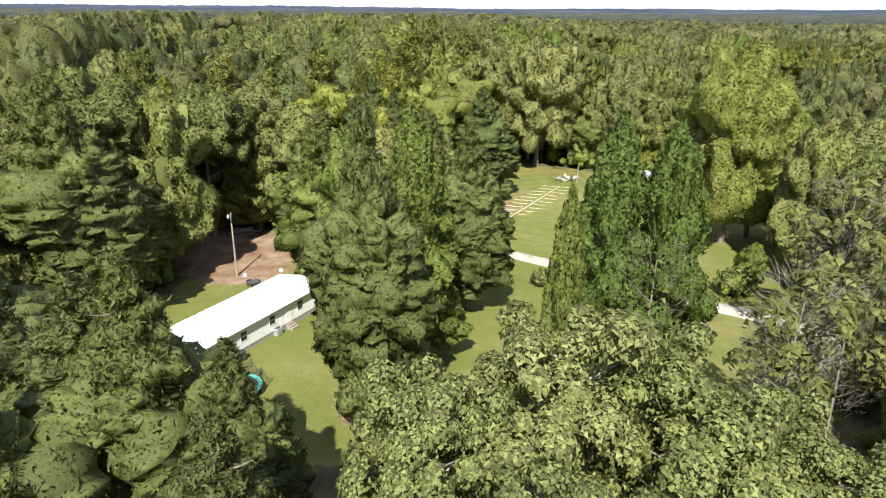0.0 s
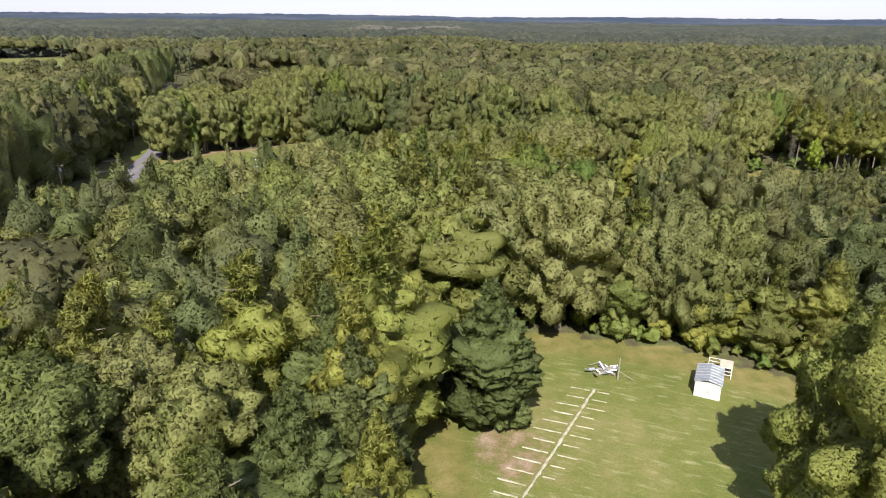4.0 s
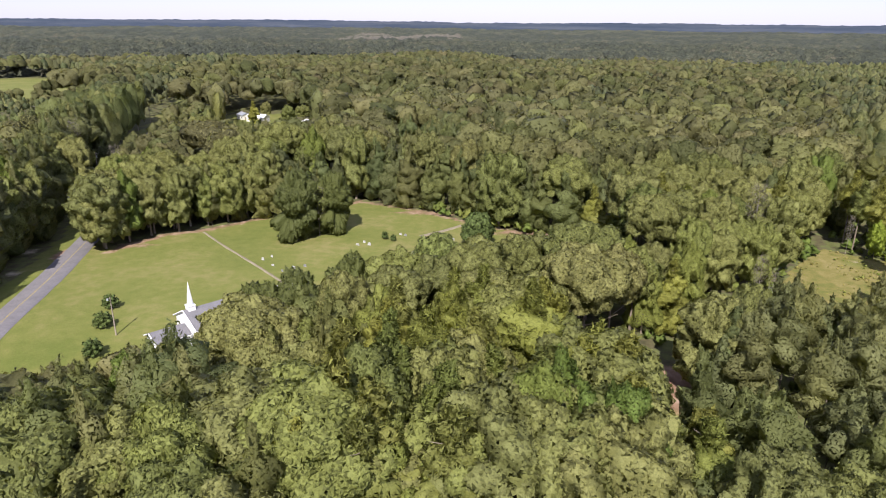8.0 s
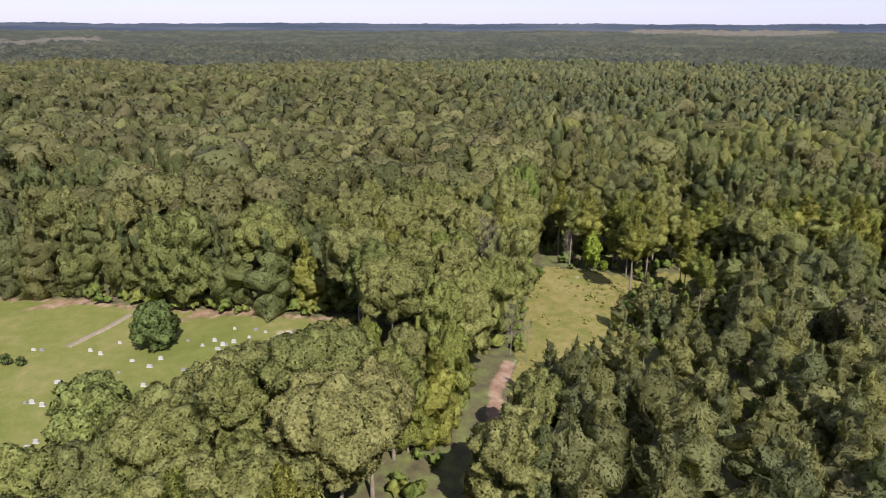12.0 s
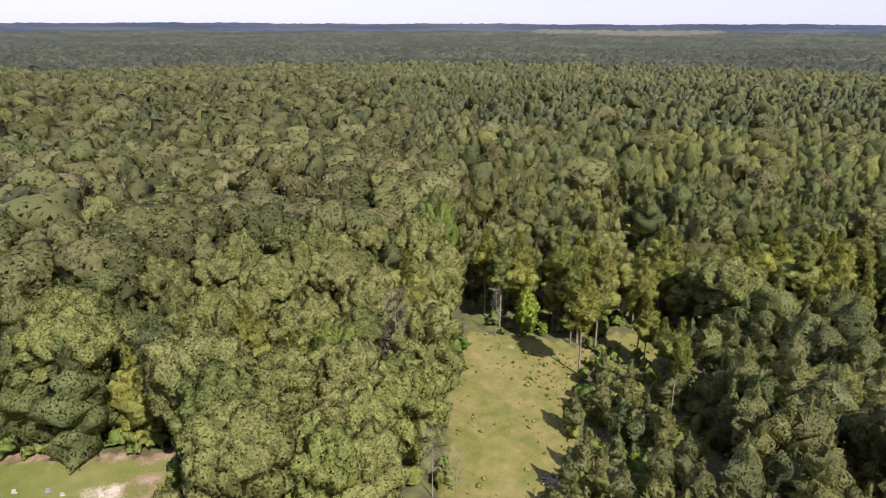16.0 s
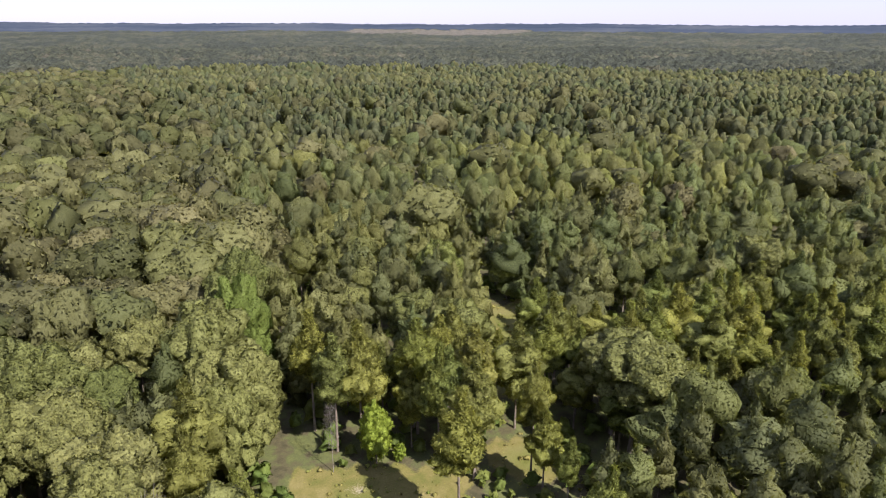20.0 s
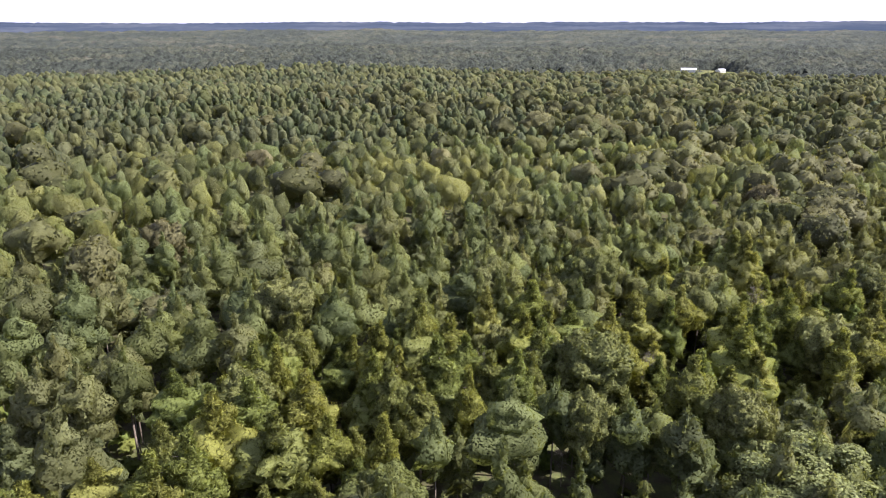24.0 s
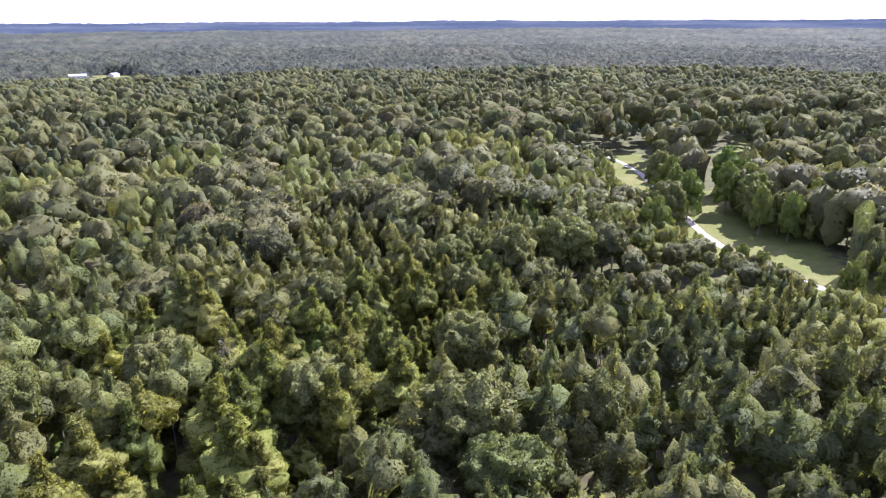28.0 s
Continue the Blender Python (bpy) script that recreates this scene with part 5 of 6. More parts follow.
def air_unit(x, y, turn):
    e = thing("air_conditioner", x, y, turn)
    tagged(e, "grey outdoor air conditioner beside the mobile home", "air conditioner")
    part("body", bx(-0.45, -0.45, 0, 0.45, 0.45, 0.85, bevel=0.04), GALV, e)
    bm = bmesh.new()
    rod(bm, (0, 0, 0.86), (0, 0, 0.90), 0.36, 0.36, 14)
    part("grille", bm, DARK, e)


air_unit(-18.2, 65.6, -28)


def dish(x, y, turn):
    e = thing("satellite_dish", x, y, turn)
    tagged(e, "pale round satellite dish on a post in the yard", "satellite dish")
    bm = bmesh.new()
    rod(bm, (0, 0, -0.3), (0, 0, 1.1), 0.05, 0.05, 8)
    part("post", bm, GALV, e)
    bm = bmesh.new()
    bmesh.ops.create_uvsphere(bm, u_segments=18, v_segments=20, radius=0.5)
    bmesh.ops.delete(bm, geom=[v for v in bm.verts if v.co.z > -0.33], context="VERTS")
    r = bmesh.ops.solidify(bm, geom=list(bm.faces), thickness=0.03)
    part("reflector", bm, GALV, e, "", Matrix.Translation((0, 0, 1.2)) @ Euler((radians(50), 0, 0)).to_matrix().to_4x4() @ Matrix.Translation((0, 0, 0.4)))
    bm = bmesh.new()
    rod(bm, (0, -0.1, 1.1), (0, -0.6, 1.5), 0.03, 0.02, 6)
    part("feed_arm", bm, GALV, e)


dish(-26.0, 80.6, 20)
dish(-21.6, 82.5, -10)


def tank(x, y, turn):
    e = thing("gas_tank", x, y, turn)
    tagged(e, "dark rounded tank lying on the grass", "tank")
    bm = rod(bmesh.new(), (-0.7, 0, 0.55), (0.7, 0, 0.55), 0.38, 0.38, 16)
    for s in (-1, 1):
        rod(bm, (s * 0.7, 0, 0.55), (s * 0.92, 0, 0.55), 0.38, 0.12, 16) if s > 0 else rod(bm, (-0.92, 0, 0.55), (-0.7, 0, 0.55), 0.12, 0.38, 16)
    part("body", bm, DARK, e)
    for s in (-0.5, 0.5):
        part("foot", bx(s - 0.06, -0.3, -0.05, s + 0.06, 0.3, 0.25), CONCRETE, e)


tank(-24.6, 79.6, 30)


def wheelie_bin(x, y, turn, lab="dark plastic rubbish bin against the white wall"):
    e = thing("rubbish_bin", x, y, turn)
    tagged(e, lab, "bin")
    bm = bmesh.new()
    bmesh.ops.create_cone(bm, cap_ends=True, segments=4, radius1=0.36, radius2=0.46, depth=0.95, matrix=pose(0, 0, 0.5, 0, 0, 45))
    part("body", bm, DARK, e)
    part("lid", bx(-0.36, -0.38, 0.98, 0.36, 0.36, 1.05, bevel=0.02), DARK, e)
    for s in (-0.25, 0.25):
        part("wheel", rod(bmesh.new(), (s - 0.04, 0.34, 0.1), (s + 0.04, 0.34, 0.1), 0.1, 0.1, 10), DARK, e)


wheelie_bin(-20.8, 58.6, 60)
wheelie_bin(-20.3, 59.7, 40)


def porch(x, y, turn):
    """A small deck with rails by the back door."""
    e = thing("porch", x, y, turn)
    tagged(e, "small grey wooden porch with rails beside the mobile home", "porch")
    for i in range(8):
        part("board", bx(-1.2, -1.2 + i * 0.3, 0.5, 1.2, -0.92 + i * 0.3, 0.54), WOOD, e)
    for a in (-1.15, 1.15):
        for b in (-1.1, 1.05):
            part("post", bx(a - 0.05, b - 0.05, -0.3, a + 0.05, b + 0.05, 1.5), WOOD, e)
    for b in (-1.1, 1.05):
        part("rail", bx(-1.1, b - 0.03, 1.4, 1.1, b + 0.03, 1.48), WOOD, e)


porch(-13.9, 72.3, -27.8)


def trampoline(x, y, turn):
    """A round garden trampoline with padded rim and a sagging net."""
    e = thing("trampoline", x, y, turn)
    tagged(e, "round black trampoline with teal rim and sagging net", "trampoline")
    R, H = 2.1, 0.85
    bm = bmesh.new()
    bmesh.ops.create_cone(bm, cap_ends=True, segments=32, radius1=R - 0.3, radius2=R - 0.3, depth=0.02, matrix=Matrix.Translation((0, 0, H)))
    part("mat", bm, DARK, e, "black jumping mat")
    ring = lambda r0, r1, z0, z1: [(r, z) for r, z in ((r0, z0), (r1, z0), (r1, z1), (r0, z1))]
    for name, prof, mat, lab in (("pad", ring(R - 0.32, R + 0.04, H + 0.015, H + 0.07), TEAL, "teal padded rim"), ("frame", ring(R - 0.03, R + 0.03, H - 0.06, H), GALV, "")):
        v = [(r * math.cos(a), r * math.sin(a), z) for a in np.linspace(0, 2 * math.pi, 36, endpoint=False) for r, z in prof]
        f = [(4 * i + k, 4 * ((i + 1) % 36) + k, 4 * ((i + 1) % 36) + (k + 1) % 4, 4 * i + (k + 1) % 4) for i in range(36) for k in range(4)]
        ob = new(name, mesh_of(name, v, f, [mat]))
        ob.parent = e
        tagged(ob, lab)
    for i in range(6):
        a = i * math.pi / 3
        c, d = math.cos(a), math.sin(a)
        part("leg", rod(bmesh.new(), (c * R, d * R, -0.1), (c * R, d * R, H - 0.06), 0.03, 0.03, 6), GALV, e)
        part("net_pole", rod(bmesh.new(), (c * (R + 0.06), d * (R + 0.06), 0.3), (c * (R + 0.1), d * (R + 0.1), 2.6), 0.03, 0.025, 6), DARK, e)
    v, f = [], []
    for i in range(37):
        a = i * 2 * math.pi / 36
        dip = 0.55 * abs(math.sin(3 * a))
        for q in (0, 0.33, 0.66, 1):
            r = R + 0.06 - 0.35 * dip * q
            v.append((r * math.cos(a), r * math.sin(a), H + 0.1 + q * (1.65 - dip)))
    for i in range(36):
        for k in range(3):
            f.append((4 * i + k, 4 * i + 4 + k, 4 * i + 5 + k, 4 * i + 1 + k))
    net = new("net", mesh_of("net", v, f, [NET]))
    net.parent = e
    tagged(net, "dark sagging safety net")


trampoline(-18.8, 53.4, 10)


def cut_logs(x, y, n, turn, lab):
    e = thing("log_pile", x, y, turn)
    tagged(e, lab, "logs")
    for i in range(n):
        a, r = rng.uniform(-0.5, 0.5), rng.uniform(0.08, 0.16)
        c = Vector((rng.uniform(-1.2, 1.2), rng.uniform(-1.4, 1.4), 0.1 + 0.12 * (i % 3)))
        d = Vector((math.cos(a), math.sin(a), rng.uniform(-0.05, 0.08))) * rng.uniform(0.9, 2.2)
        part("log", rod(bmesh.new(), c - d, c + d, r, r * 0.8, 7), GREY_BARK, e)


cut_logs(-33, 103, 14, 10, "heap of cut grey logs at the edge of the woods")
cut_logs(-44, 101, 10, 60, "heap of cut grey logs at the edge of the woods")


# ---------------------------------------------------------------- poles and wires
def power_pole(x, y, h, turn, arm=True, lamp=False, label=""):
    e = thing("street_lamp" if lamp else "utility_pole", x, y, turn)
    tagged(e, label, "lamp" if lamp else "pole")
    part("pole", rod(bmesh.new(), (0, 0, -0.5), (0, 0, h), 0.15, 0.10, 10), WOOD, e)
    if arm:
        part("crossarm", bx(-1.2, -0.16, h - 0.75, 1.2, -0.04, h - 0.62), WOOD, e)
        for s in (-1.1, -0.5, 0.5, 1.1):
            part("insulator", rod(bmesh.new(), (s, -0.1, h - 0.62), (s, -0.1, h - 0.42), 0.05, 0.04, 8), GALV, e)
        part("transformer", rod(bmesh.new(), (0.3, 0.18, h - 2.3), (0.3, 0.18, h - 1.4), 0.22, 0.22, 12), GALV, e, "grey round transformer")
    if lamp:
        part("lamp_arm", rod(bmesh.new(), (0, 0, h - 0.3), (0, -1.1, h + 0.1), 0.035, 0.03, 6), GALV, e)
        bm = rod(bmesh.new(), (0, -1.1, h - 0.2), (0, -1.1, h + 0.15), 0.22, 0.08, 12)
        part("lamp_head", bm, GALV, e)
        part("lamp_glass", rod(bmesh.new(), (0, -1.1, h - 0.38), (0, -1.1, h - 0.21), 0.12, 0.19, 12), WHITE, e)
    return e


power_pole(-27.9, 83.4, 8.9, 0, False, True, "tall wooden yard lamp pole behind the mobile home")
power_pole(-64.1, 217.1, 8.6, 0, False, True, "slim yard lamp pole on the church lawn")
POLES = [(-89, 138), (-99.5, 217.5), (-115, 295.8), (-139, 362), (-161, 424), (-174, 480), (-184, 520), (-236, 729)]
for i, (x, y) in enumerate(POLES):
    a, b = POLES[max(0, i - 1)], POLES[min(len(POLES) - 1, i + 1)]
    power_pole(x, y, 10.2, math.degrees(math.atan2(b[1] - a[1], b[0] - a[0])) - 90, True, False, "wooden utility pole with a crossarm beside the road")
for (x0, y0), (x1, y1) in zip(POLES, POLES[1:]):
    d = Vector((x1 - x0, y1 - y0, 0)).normalized()
    for o in (-1.1, 1.1):
        cu = bpy.data.curves.new("wire", "CURVE")
        cu.dimensions, cu.bevel_depth = "3D", 0.02
        sp = cu.splines.new("POLY")
        sp.points.add(12)
        z0, z1 = float(ground_z(x0, y0)) + 9.8, float(ground_z(x1, y1)) + 9.8
        for k, pt in enumerate(sp.points):
            t = k / 12
            pt.co = (x0 + (x1 - x0) * t + d.y * o, y0 + (y1 - y0) * t - d.x * o, z0 + (z1 - z0) * t - 4 * 1.1 * t * (1 - t), 1)
        cu.materials.append(DARK)
        tagged(new("power_line", cu), "thin dark power line between the poles", "wire")


# ---------------------------------------------------------------- the mown field
def shed(x, y, turn):
    e = thing("shed", x, y, turn)
    tagged(e, "small white metal shed with a grey roof on the field", "shed")
    W, L, H = 3.6, 5.4, 2.5
    part("wall", bx(-W / 2, -L / 2, -0.2, W / 2, L / 2, H, bevel=0.02), CREAM, e)
    bm = gable(bmesh.new(), W / 2, H + 0.01, 0.45, -L / 2 - 0.15, L / 2 + 0.15, 0.07, 0.15)
    roof = part("roof", bm, GALV, e, "grey metal roof")
    for i in range(7):
        yy = -L / 2 + i * L / 6
        for s in (-1, 1):
            part("seam", rod(bmesh.new(), (s * 0.03, yy, H + 0.53), (s * (W / 2 + 0.12), yy, H + 0.06), 0.025, 0.025, 4), GALV, roof)
    for s in (-0.45, 0.45):
        d = part("door", bx(s - 0.43, -L / 2 - 0.05, 0.05, s + 0.43, -L / 2 + 0.02, 2.1), CREAM, e)
        part("handle", bx(s * 0.25 - 0.03, -L / 2 - 0.1, 1.0, s * 0.25 + 0.03, -L / 2 - 0.05, 1.2), DARK, d)


shed(40.8, 133.2, -25)


def lean_to(x, y, turn):
    """A pen of pale posts and rails with a tan sheet over half of it."""
    e = thing("animal_pen", x, y, turn)
    tagged(e, "pale fenced pen with a tan sheet roof behind the shed", "pen")
    for a in (-1.7, 0.0, 1.7):
        for b in (-1.3, 1.3):
            part("post", bx(a - 0.05, b - 0.05, -0.2, a + 0.05, b + 0.05, 1.75), WHITE, e)
    for b in (-1.3, 1.3):
        for z in (0.5, 1.1, 1.68):
            part("rail", bx(-1.65, b - 0.03, z, 1.65, b + 0.03, z + 0.07), WHITE, e)
    for a in (-1.7, 1.7):
        for z in (0.5, 1.1, 1.68):
            part("rail", bx(a - 0.03, -1.25, z, a + 0.03, 1.25, z + 0.07), WHITE, e)
    bm = bx(-0.1, -1.35, 1.77, 1.8, 1.35, 1.82, bevel=0.02)
    part("roof", bm, TAN, e, "tan sheet roof")


lean_to(44.6, 138.4, -25)


def strip(x0, y0, x1, y1, w, lab):
    n = max(2, int(math.hypot(x1 - x0, y1 - y0) / 0.6))
    line = [(x0 + (x1 - x0) * i / n, y0 + (y1 - y0) * i / n) for i in range(n + 1)]
    tagged(ribbon("gravel_strip", line, w, 0.05, WORN_GRAVEL, 0.6, w * 0.5, 0.05), lab, "gravel strip", group="gravel strips on the field")


A, B = Vector((10.3, 109.0)), Vector((23.8, 132.9))
strip(*A, *B, 0.12, "long straight strip of pale gravel across the field")
side = Vector((-0.93, 0.37))
for i in range(12):
    c = A + (B - A) * (i + 0.1) / 11.3
    a, b = c + side * rng.uniform(3.0, 4.4), c + side * 0.5
    strip(*a, *b, 0.08, "short side strip of pale gravel on the field")
    if i not in (0, 1):
        a, b = c - side * 0.6, c - side * rng.uniform(2.0, 3.6)
        strip(*a, *b, 0.05, "thin faint strip of pale gravel on the field")


def junk_heap(x, y):
    e = thing("scrap_heap", x, y, 0)
    tagged(e, "heap of pale scrap boards and sheets on the field", "scrap heap")
    part("base", bx(-1.2, -0.9, -0.1, 1.2, 0.9, 0.25, bevel=0.1), CONCRETE, e)
    for i in range(30):
        c = Vector((rng.normal() * 1.0, rng.normal() * 0.8, 0.3 + rng.uniform(0, 0.5)))
        m = Matrix.Translation(c) @ Euler((rng.uniform(-0.5, 0.5), rng.uniform(-0.5, 0.5), rng.uniform(0, 6.28))).to_matrix().to_4x4()
        a, b = rng.uniform(0.3, 0.9), rng.uniform(0.1, 0.35)
        part("board", bx(-a, -b, -0.03, a, b, 0.03), (WHITE, WOOD, GALV, CONCRETE)[i % 4], e, "", m)


junk_heap(26.6, 138.2)
m = thing("wooden_post", 28.0, 135.8, 0)
tagged(m, "leaning dark wooden post beside the scrap heap", "post")
part("post", rod(bmesh.new(), (0, 0, -0.3), (0.1, 0, 3.6), 0.13, 0.1, 8), WOOD, m)
part("brace", rod(bmesh.new(), (2.6, -0.8, 0.05), (0.15, 0, 1.4), 0.05, 0.05, 6), WOOD, m)


# ---------------------------------------------------------------- the church
def church():
    """Runs along its own y from front to back, turned to the lawn."""
    e = thing("church", -48.0, 214.4, -46, 0.6)
    tagged(e, "white country church with grey shingle roof and a slim steeple", "church")
    W, L, H, R = 9.9, 16.5, 4.1, 2.45

    def body(name, half, y0, y1, h, r, over, mat_roof, lab):
        bm = prism(bmesh.new(), [(-half, -1.2), (half, -1.2), (half, h), (0, h + r), (-half, h)], y0, y1)
        w = part("wall", bm, WHITE, e)
        bm = gable(bmesh.new(), half, h + 0.03, r, y0 - 0.35, y1 + (0.35 if name != "porch" else -0.02), 0.16, over)
        part("roof", bm, mat_roof, e, lab)
        s = r / half
        for sx in (-1, 1):
            bm = bmesh.new()
            a = Vector((sx * (half + over), y0 - 0.42, h - over * s + 0.05))
            b = Vector((0, y0 - 0.42, h + r + 0.08))
            rod(bm, a, b, 0.13, 0.13, 4)
            part("bargeboard", bm, WHITE, e, "white painted gable trim")
            part("fascia", bx(sx * (half + over) - 0.07, y0 - 0.35, h - over * s - 0.10, sx * (half + over) + 0.07, y1, h - over * s + 0.07), WHITE, e)
        return w

    body("nave", W / 2, 0, L, H, R, 0.5, SHINGLE, "grey shingle roof")
    body("porch", 2.7, -7.1, -0.36, 2.6, 1.15, 0.35, SHINGLE, "grey shingle porch roof")
    # steeple
    z = H + R
    st = part("steeple", bx(-0.75, 0.5, z - 0.6, 0.75, 2.0, z + 0.9, bevel=0.03), WHITE, e, "white painted steeple")
    bm = bmesh.new()
    bmesh.ops.create_cone(bm, cap_ends=True, segments=8, radius1=0.68, radius2=0.02, depth=5.0, matrix=Matrix.Translation((0, 1.25, z + 0.91 + 2.5)))
    part("spire", bm, WHITE, st, "slender white spire")
    part("cap", bx(-0.85, 0.4, z + 0.82, 0.85, 2.1, z + 0.94), WHITE, st)
    for sx in (-1, 1):
        for i in range(5):
            framed_window(e, 1.0, 2.0, pose(sx * (W / 2 + 0.02), 2.0 + i * 3.1, 1.1, 0, 0, -90 * sx))
        for i in range(2):
            framed_window(e, 0.9, 1.2, pose(sx * 2.72, -5.6 + i * 3.0, 1.0, 0, 0, -90 * sx))
    for s in (-0.5, 0.5):
        d = part("door", bx(s - 0.47, -7.18, 0.1, s + 0.47, -7.08, 2.25), WHITE, e, "white panelled door")
        part("handle", bx(s * 0.2 - 0.03, -7.24, 1.1, s * 0.2 + 0.03, -7.18, 1.3), GALV, d)
    part("step", bx(-1.6, -8.4, -1.0, 1.6, -7.12, 0.1), CONCRETE, e)


church()


def church_hall():
    """The wide low hall that carries on behind the nave."""
    e = thing("church_hall", -32.6, 229.2, -46)
    tagged(e, "low white hall with a white metal roof behind the church", "hall")
    half, h, r = 7.4, 2.7, 1.75
    part("wall", prism(bmesh.new(), [(-half, -0.4), (half, -0.4), (half, h), (0, h + r), (-half, h)], -4.4, 6.2), WHITE, e)
    part("roof", gable(bmesh.new(), half, h + 0.03, r, -4.4, 0.0, 0.12, 0.5), SHINGLE, e, "grey shingle roof behind the nave")
    roof = part("roof", gable(bmesh.new(), half, h + 0.06, r, 0.02, 6.6, 0.12, 0.55), ROOF_METAL, e, "white metal roof")
    for i in range(8):
        y = 0.2 + i * 0.88
        for s in (-1, 1):
            part("seam", rod(bmesh.new(), (s * 0.03, y, h + r + 0.2), (s * 7.9, y, h + 0.09), 0.025, 0.025, 4), ROOF_METAL, roof)
    for sx in (-1, 1):
        part("fascia", bx(sx * 7.95 - 0.06, 0.02, h - 0.22, sx * 7.95 + 0.06, 6.6, h - 0.02), WHITE, e)
        for i in range(3):
            framed_window(e, 0.9, 1.1, pose(sx * (half + 0.02), -3.0 + i * 3.4, 1.0, 0, 0, -90 * sx))
    part("door", bx(-0.5, 6.18, 0.0, 0.5, 6.26, 2.1), WOOD, e)


church_hall()


# ---------------------------------------------------------------- graves
def grave_kind(name, w, h, mat, lab):
    e = new(name)
    tagged(e, lab, "gravestone", "gravestones")
    part("plinth", bx(-w / 2 - 0.15, -0.25, -0.15, w / 2 + 0.15, 0.25, 0.2, bevel=0.03), mat, e)
    bm = bmesh.new()
    prof = [(-w / 2, 0.2), (w / 2, 0.2)] + [(w / 2 * math.cos(a), h - 0.2 + 0.2 * math.sin(a)) for a in np.linspace(0, math.pi, 7)]
    prism(bm, prof, -0.11, 0.11)
    part("slab", bm, mat, e)
    part("ledger", bx(-w / 2, -2.2, -0.1, w / 2, -0.3, 0.08), CONCRETE, e, "flat stone over the grave")
    return e


KINDS = [grave_kind("gravestone", 1.0, 1.05, STONE, "pale stone grave marker with a rounded top"), grave_kind("gravestone", 1.4, 0.95, STONE, "wide pale stone grave marker with a rounded top"), grave_kind("gravestone", 0.9, 0.85, DARK_STONE, "dark granite grave marker with a rounded top")]
SPOTS = [(-45.3, 262.7), (-41.5, 258.2), (-43.4, 265.1), (-38.1, 254.3), (-36.4, 252.3), (-35.6, 256.5), (-32.9, 258.1), (-19.3, 277.8), (-21, 275.5), (-17.6, 275.8), (-15.4, 252.2), (-6.9, 248.7), (-4.7, 245.9), (-13.9, 257.8), (-8.2, 262.9), (-4.3, 269.0), (3.2, 278.3), (17.5, 263.1), (26.3, 270.4), (-9.1, 286.5), (-7.6, 285.6), (1.4, 281), (11.7, 267.6), (25.1, 273.2), (26.9, 270.2), (35.7, 272.4), (8.0, 250.4), (-9.3, 263.4), (-6.5, 260.9), (-8.0, 247.7), (-5.5, 244.8), (6.1, 268.0), (22.4, 272.1), (25.0, 269.0), (26.6, 267.6), (28.6, 270.6), (31.8, 267.2), (32.0, 271.4), (34.1, 274.5), (40.4, 269.2), (8.8, 272), (20, 276), (30, 277), (2, 262), (10, 260), (-1, 256), (14, 270), (38, 265), (18, 280), (7, 282)]
for i, (x, y) in enumerate(SPOTS):
    k = KINDS[(0, 1, 0, 2, 0, 1, 2)[i % 7]]
    plant(k, x, y, rng.uniform(0.6, 0.9), radians(-30 + rng.normal() * 5))


# ---------------------------------------------------------------- houses far off
def far_house(x, y, turn, w, l, h, roof, lab, wall=None):
    e = thing("house", x, y, turn)
    tagged(e, lab, "house")
    part("wall", bx(-w / 2, -l / 2, -0.5, w / 2, l / 2, h), wall or CREAM, e)
    bm = prism(bmesh.new(), [(-w / 2, h + 0.01), (w / 2, h + 0.01), (0, h + w * 0.22)], -l / 2, l / 2)
    part("gable_wall", bm, wall or CREAM, e)
    part("roof", gable(bmesh.new(), w / 2, h + 0.03, w * 0.22, -l / 2 - 0.4, l / 2 + 0.4, 0.15, 0.4), roof, e)
    for s in (-1, 1):
        for i in range(3):
            framed_window(e, 1.2, 1.3, pose(s * (w / 2 + 0.02), -l / 3 + i * l / 3, 1.0, 0, 0, -90 * s))
    framed_window(e, 1.2, 1.3, pose(1.5, -l / 2 - 0.02, 1.0, 0, 0, 180))
    part("door", bx(-1.6, -l / 2 - 0.06, 0, -0.6, -l / 2 + 0.02, 2.1), WOOD, e)
    part("chimney", bx(-0.4, l / 5, h + w * 0.15, 0.4, l / 5 + 0.8, h + w * 0.22 + 1.0), CONCRETE, e)


far_house(-117, 528, 70, 7, 13, 3.0, ROOF_METAL, "long white house with a pale roof far across the trees")
far_house(-129, 538, 40, 6, 9, 3.0, GALV, "white house with a grey metal roof far across the trees")
far_house(-80, 505, 20, 6, 9, 2.8, ROOF_METAL, "small white outbuilding far across the trees")
far_house(-100, 378, 30, 5, 7, 2.8, GALV, "small white shed among the trees")
far_house(1130, -240, -15, 9, 22, 4.2, ROOF_METAL, "long white barn far out in the woods")
far_house(1116, -285, 30, 8, 15, 4.0, ROOF_METAL, "white barn far out in the woods")


def parked_car(x, y, turn, paint, lab):
    e = thing("car", x, y, turn)
    tagged(e, lab, "car")
    bm = bx(-0.9, -2.2, 0.35, 0.9, 2.2, 0.95, bevel=0.12)
    part("body", bm, paint, e)
    bm = prism(bmesh.new(), [(-1.3, 0.96), (1.5, 0.96), (0.9, 1.5), (-0.9, 1.5)], -0.75, 0.75)
    part("cabin", bm, GLASS, e, "dark glazed cabin", pose(0, 0, 0, 0, 0, 90))
    for a in (-0.85, 0.85):
        for b in (-1.4, 1.4):
            part("wheel", rod(bmesh.new(), (a - 0.1, b, 0.33), (a + 0.1, b, 0.33), 0.33, 0.33, 14), DARK, e)


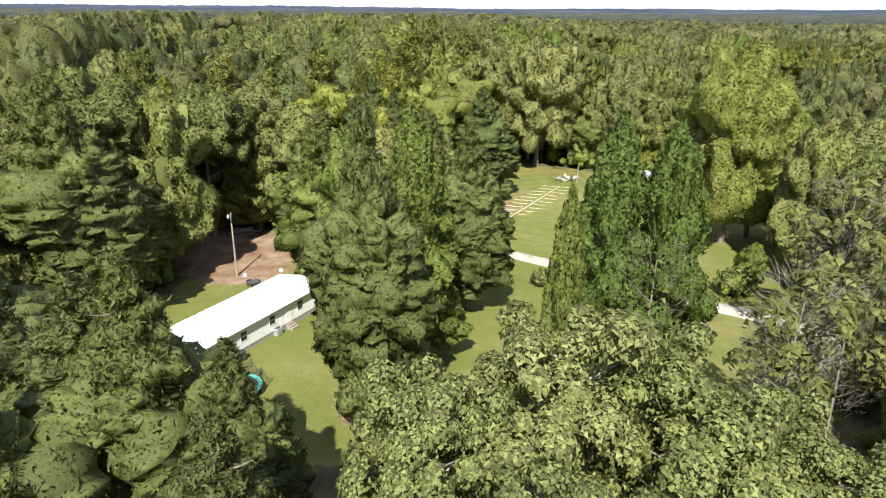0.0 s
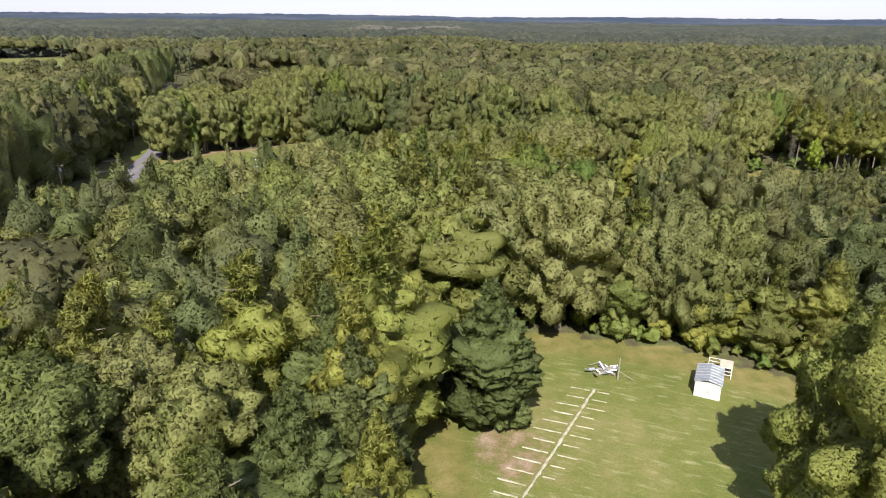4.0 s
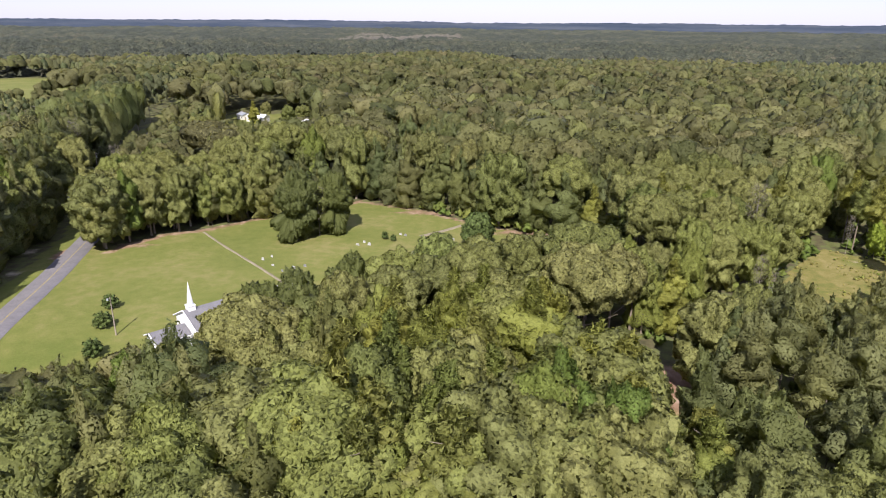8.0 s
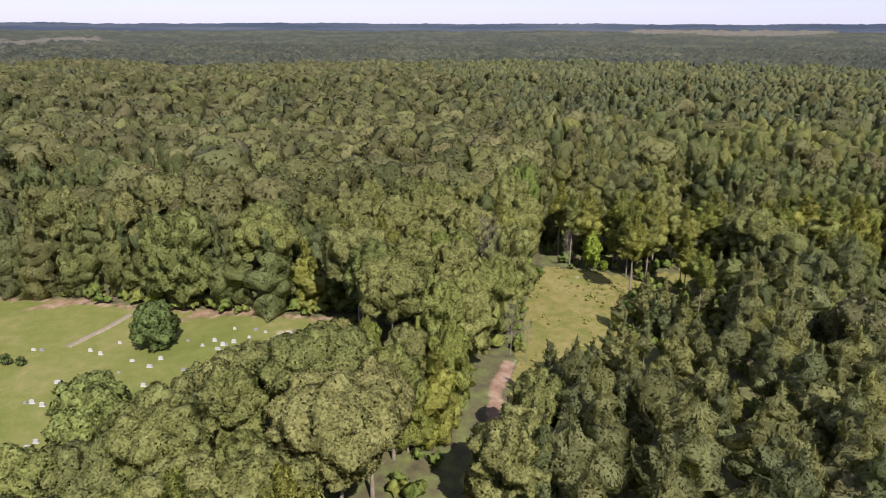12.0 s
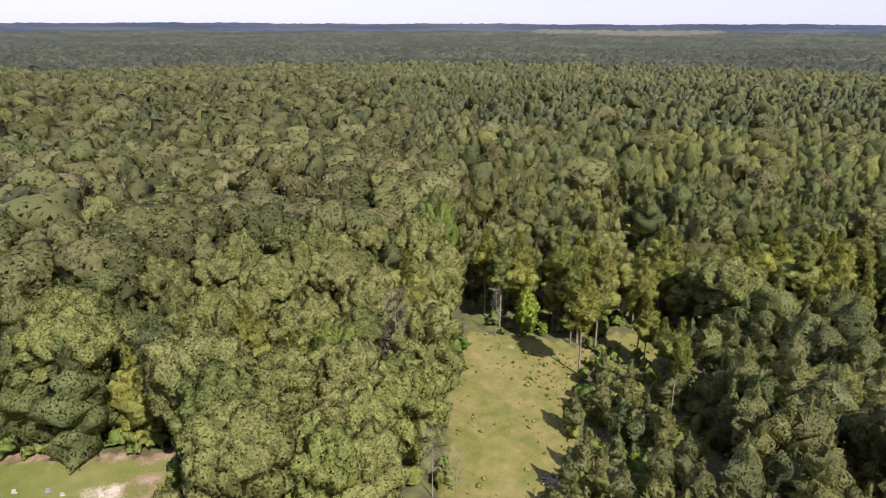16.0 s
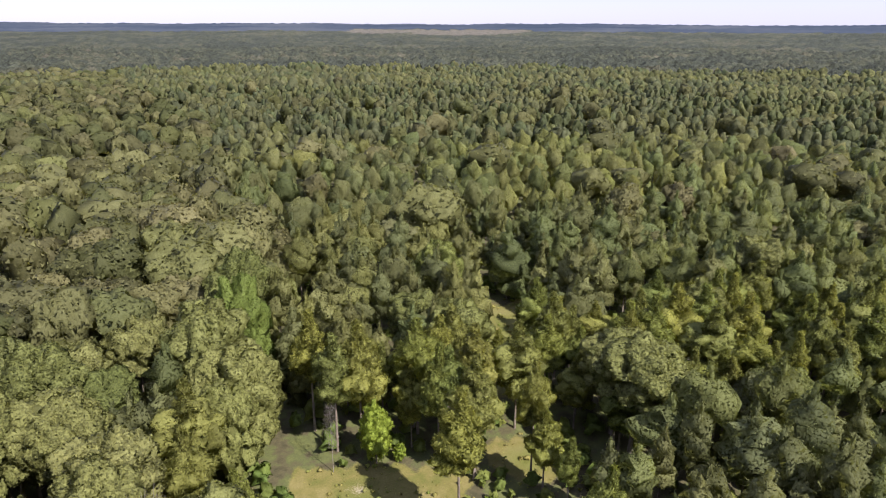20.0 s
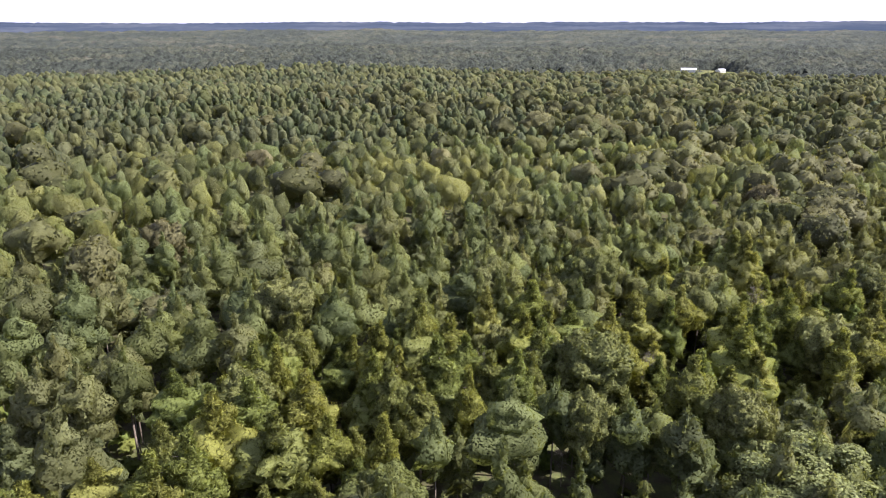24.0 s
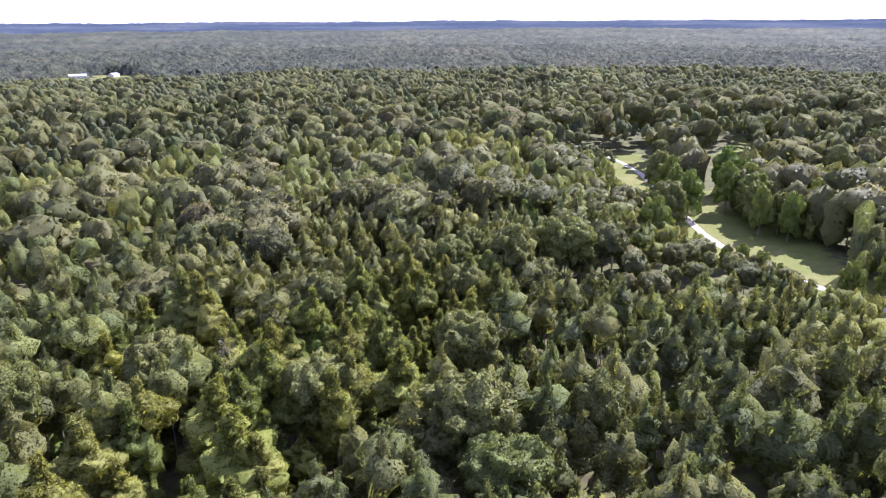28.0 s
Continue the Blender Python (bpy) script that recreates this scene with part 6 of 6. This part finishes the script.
parked_car(-104, 498, 60, WHITE, "white car parked by the far houses")
parked_car(-112, 494, 30, RED, "dark red car parked by the far houses")


# ---------------------------------------------------------------- undergrowth
def undergrowth():
    g = np.random.default_rng(77)
    kinds = [(*lumpy_crown(4, R, 10, 26, 0.35, g, 2, 0.0, (0.25, 0.4), 0.6, 0.1, shards, -0.4, 1.0, 0.15, 0), np.zeros(0, int), 4.0) for R in (1.7, 2.1)]
    kinds = [(v, f, n, k, np.zeros(len(f), int), h) for v, f, n, k, _, h in kinds]
    x, y = scatter(3.4, -120, 330, 40, 360, g)
    ok = wooded(x, y)
    x, y = x[ok], y[ok]
    rim = np.zeros(len(x), bool)
    for k in range(8):
        rim |= ~wooded(x + 5 * math.cos(k * 0.785), y + 5 * math.sin(k * 0.785))
    keep = (rim & (g.uniform(size=len(x)) < 0.8)) | ((east_of_edge(x, y) > -5) & (g.uniform(size=len(x)) < 0.34))
    keep &= off_line(FLIGHT, x, y) < 90
    x, y = x[keep], y[keep]
    merged("undergrowth", x, y, g.uniform(1.5, 4.2, len(x)), g.uniform(0, 6.28, len(x)), g.uniform(0, 1, len(x)), kinds, [GUM_LEAF, BARK], "green bushes and saplings under the trees")
    # weeds in the clearing and among the thin pines beside it
    x, y = scatter(1.2, 60, 165, 205, 290, g)
    thick = wave(x, y, 6, 1.7) + 0.6 * wave(x, y, 2.3, 0.4) + g.normal(size=len(x)) * 0.3
    ok = (inside(CLEARING, x, y) & (thick > -0.1)) | ((np.hypot(x - 131, y - 243) < 28) & ~inside(CLEARING, x, y) & (thick > -0.1))
    x, y = x[ok], y[ok]
    for gx, gy, r in GLADES:
        k = int(r * r * 2.2)
        a, o = g.uniform(0, 6.28, k), r * 1.15 * np.sqrt(g.uniform(0, 1, k))
        x, y = np.concatenate([x, gx + o * np.cos(a)]), np.concatenate([y, gy + o * np.sin(a)])
    x, y = np.concatenate([x, 120.7 + g.normal(size=60) * 1.8]), np.concatenate([y, 262 + g.normal(size=60) * 1.1])
    kinds = [lumpy_crown(1, R, 5, 9, 0.20, g, 1, 0.0, (0.3, 0.5), 0.6, 0.1, shards, 0.0, 0.6, 0.15, 0) for R in (0.45, 0.6, 0.8)]
    kinds = [(v, f, n, k, np.zeros(len(f), int), 1.0) for v, f, n, k in kinds]
    merged("weeds", x, y, 0.14 + 0.7 * g.uniform(0, 1, len(x)) ** 4, g.uniform(0, 6.28, len(x)), g.uniform(0, 1, len(x)), kinds, [WEEDS, BARK], "tall weeds and tufts in the clearings")


undergrowth()
cut_logs(118, 233, 16, 20, "pile of grey brush and logs at the clearing")
cut_logs(131, 222, 12, 80, "pile of grey brush and logs under the pines")
cut_logs(101, 238, 10, -20, "pile of pale broken wood in the clearing")
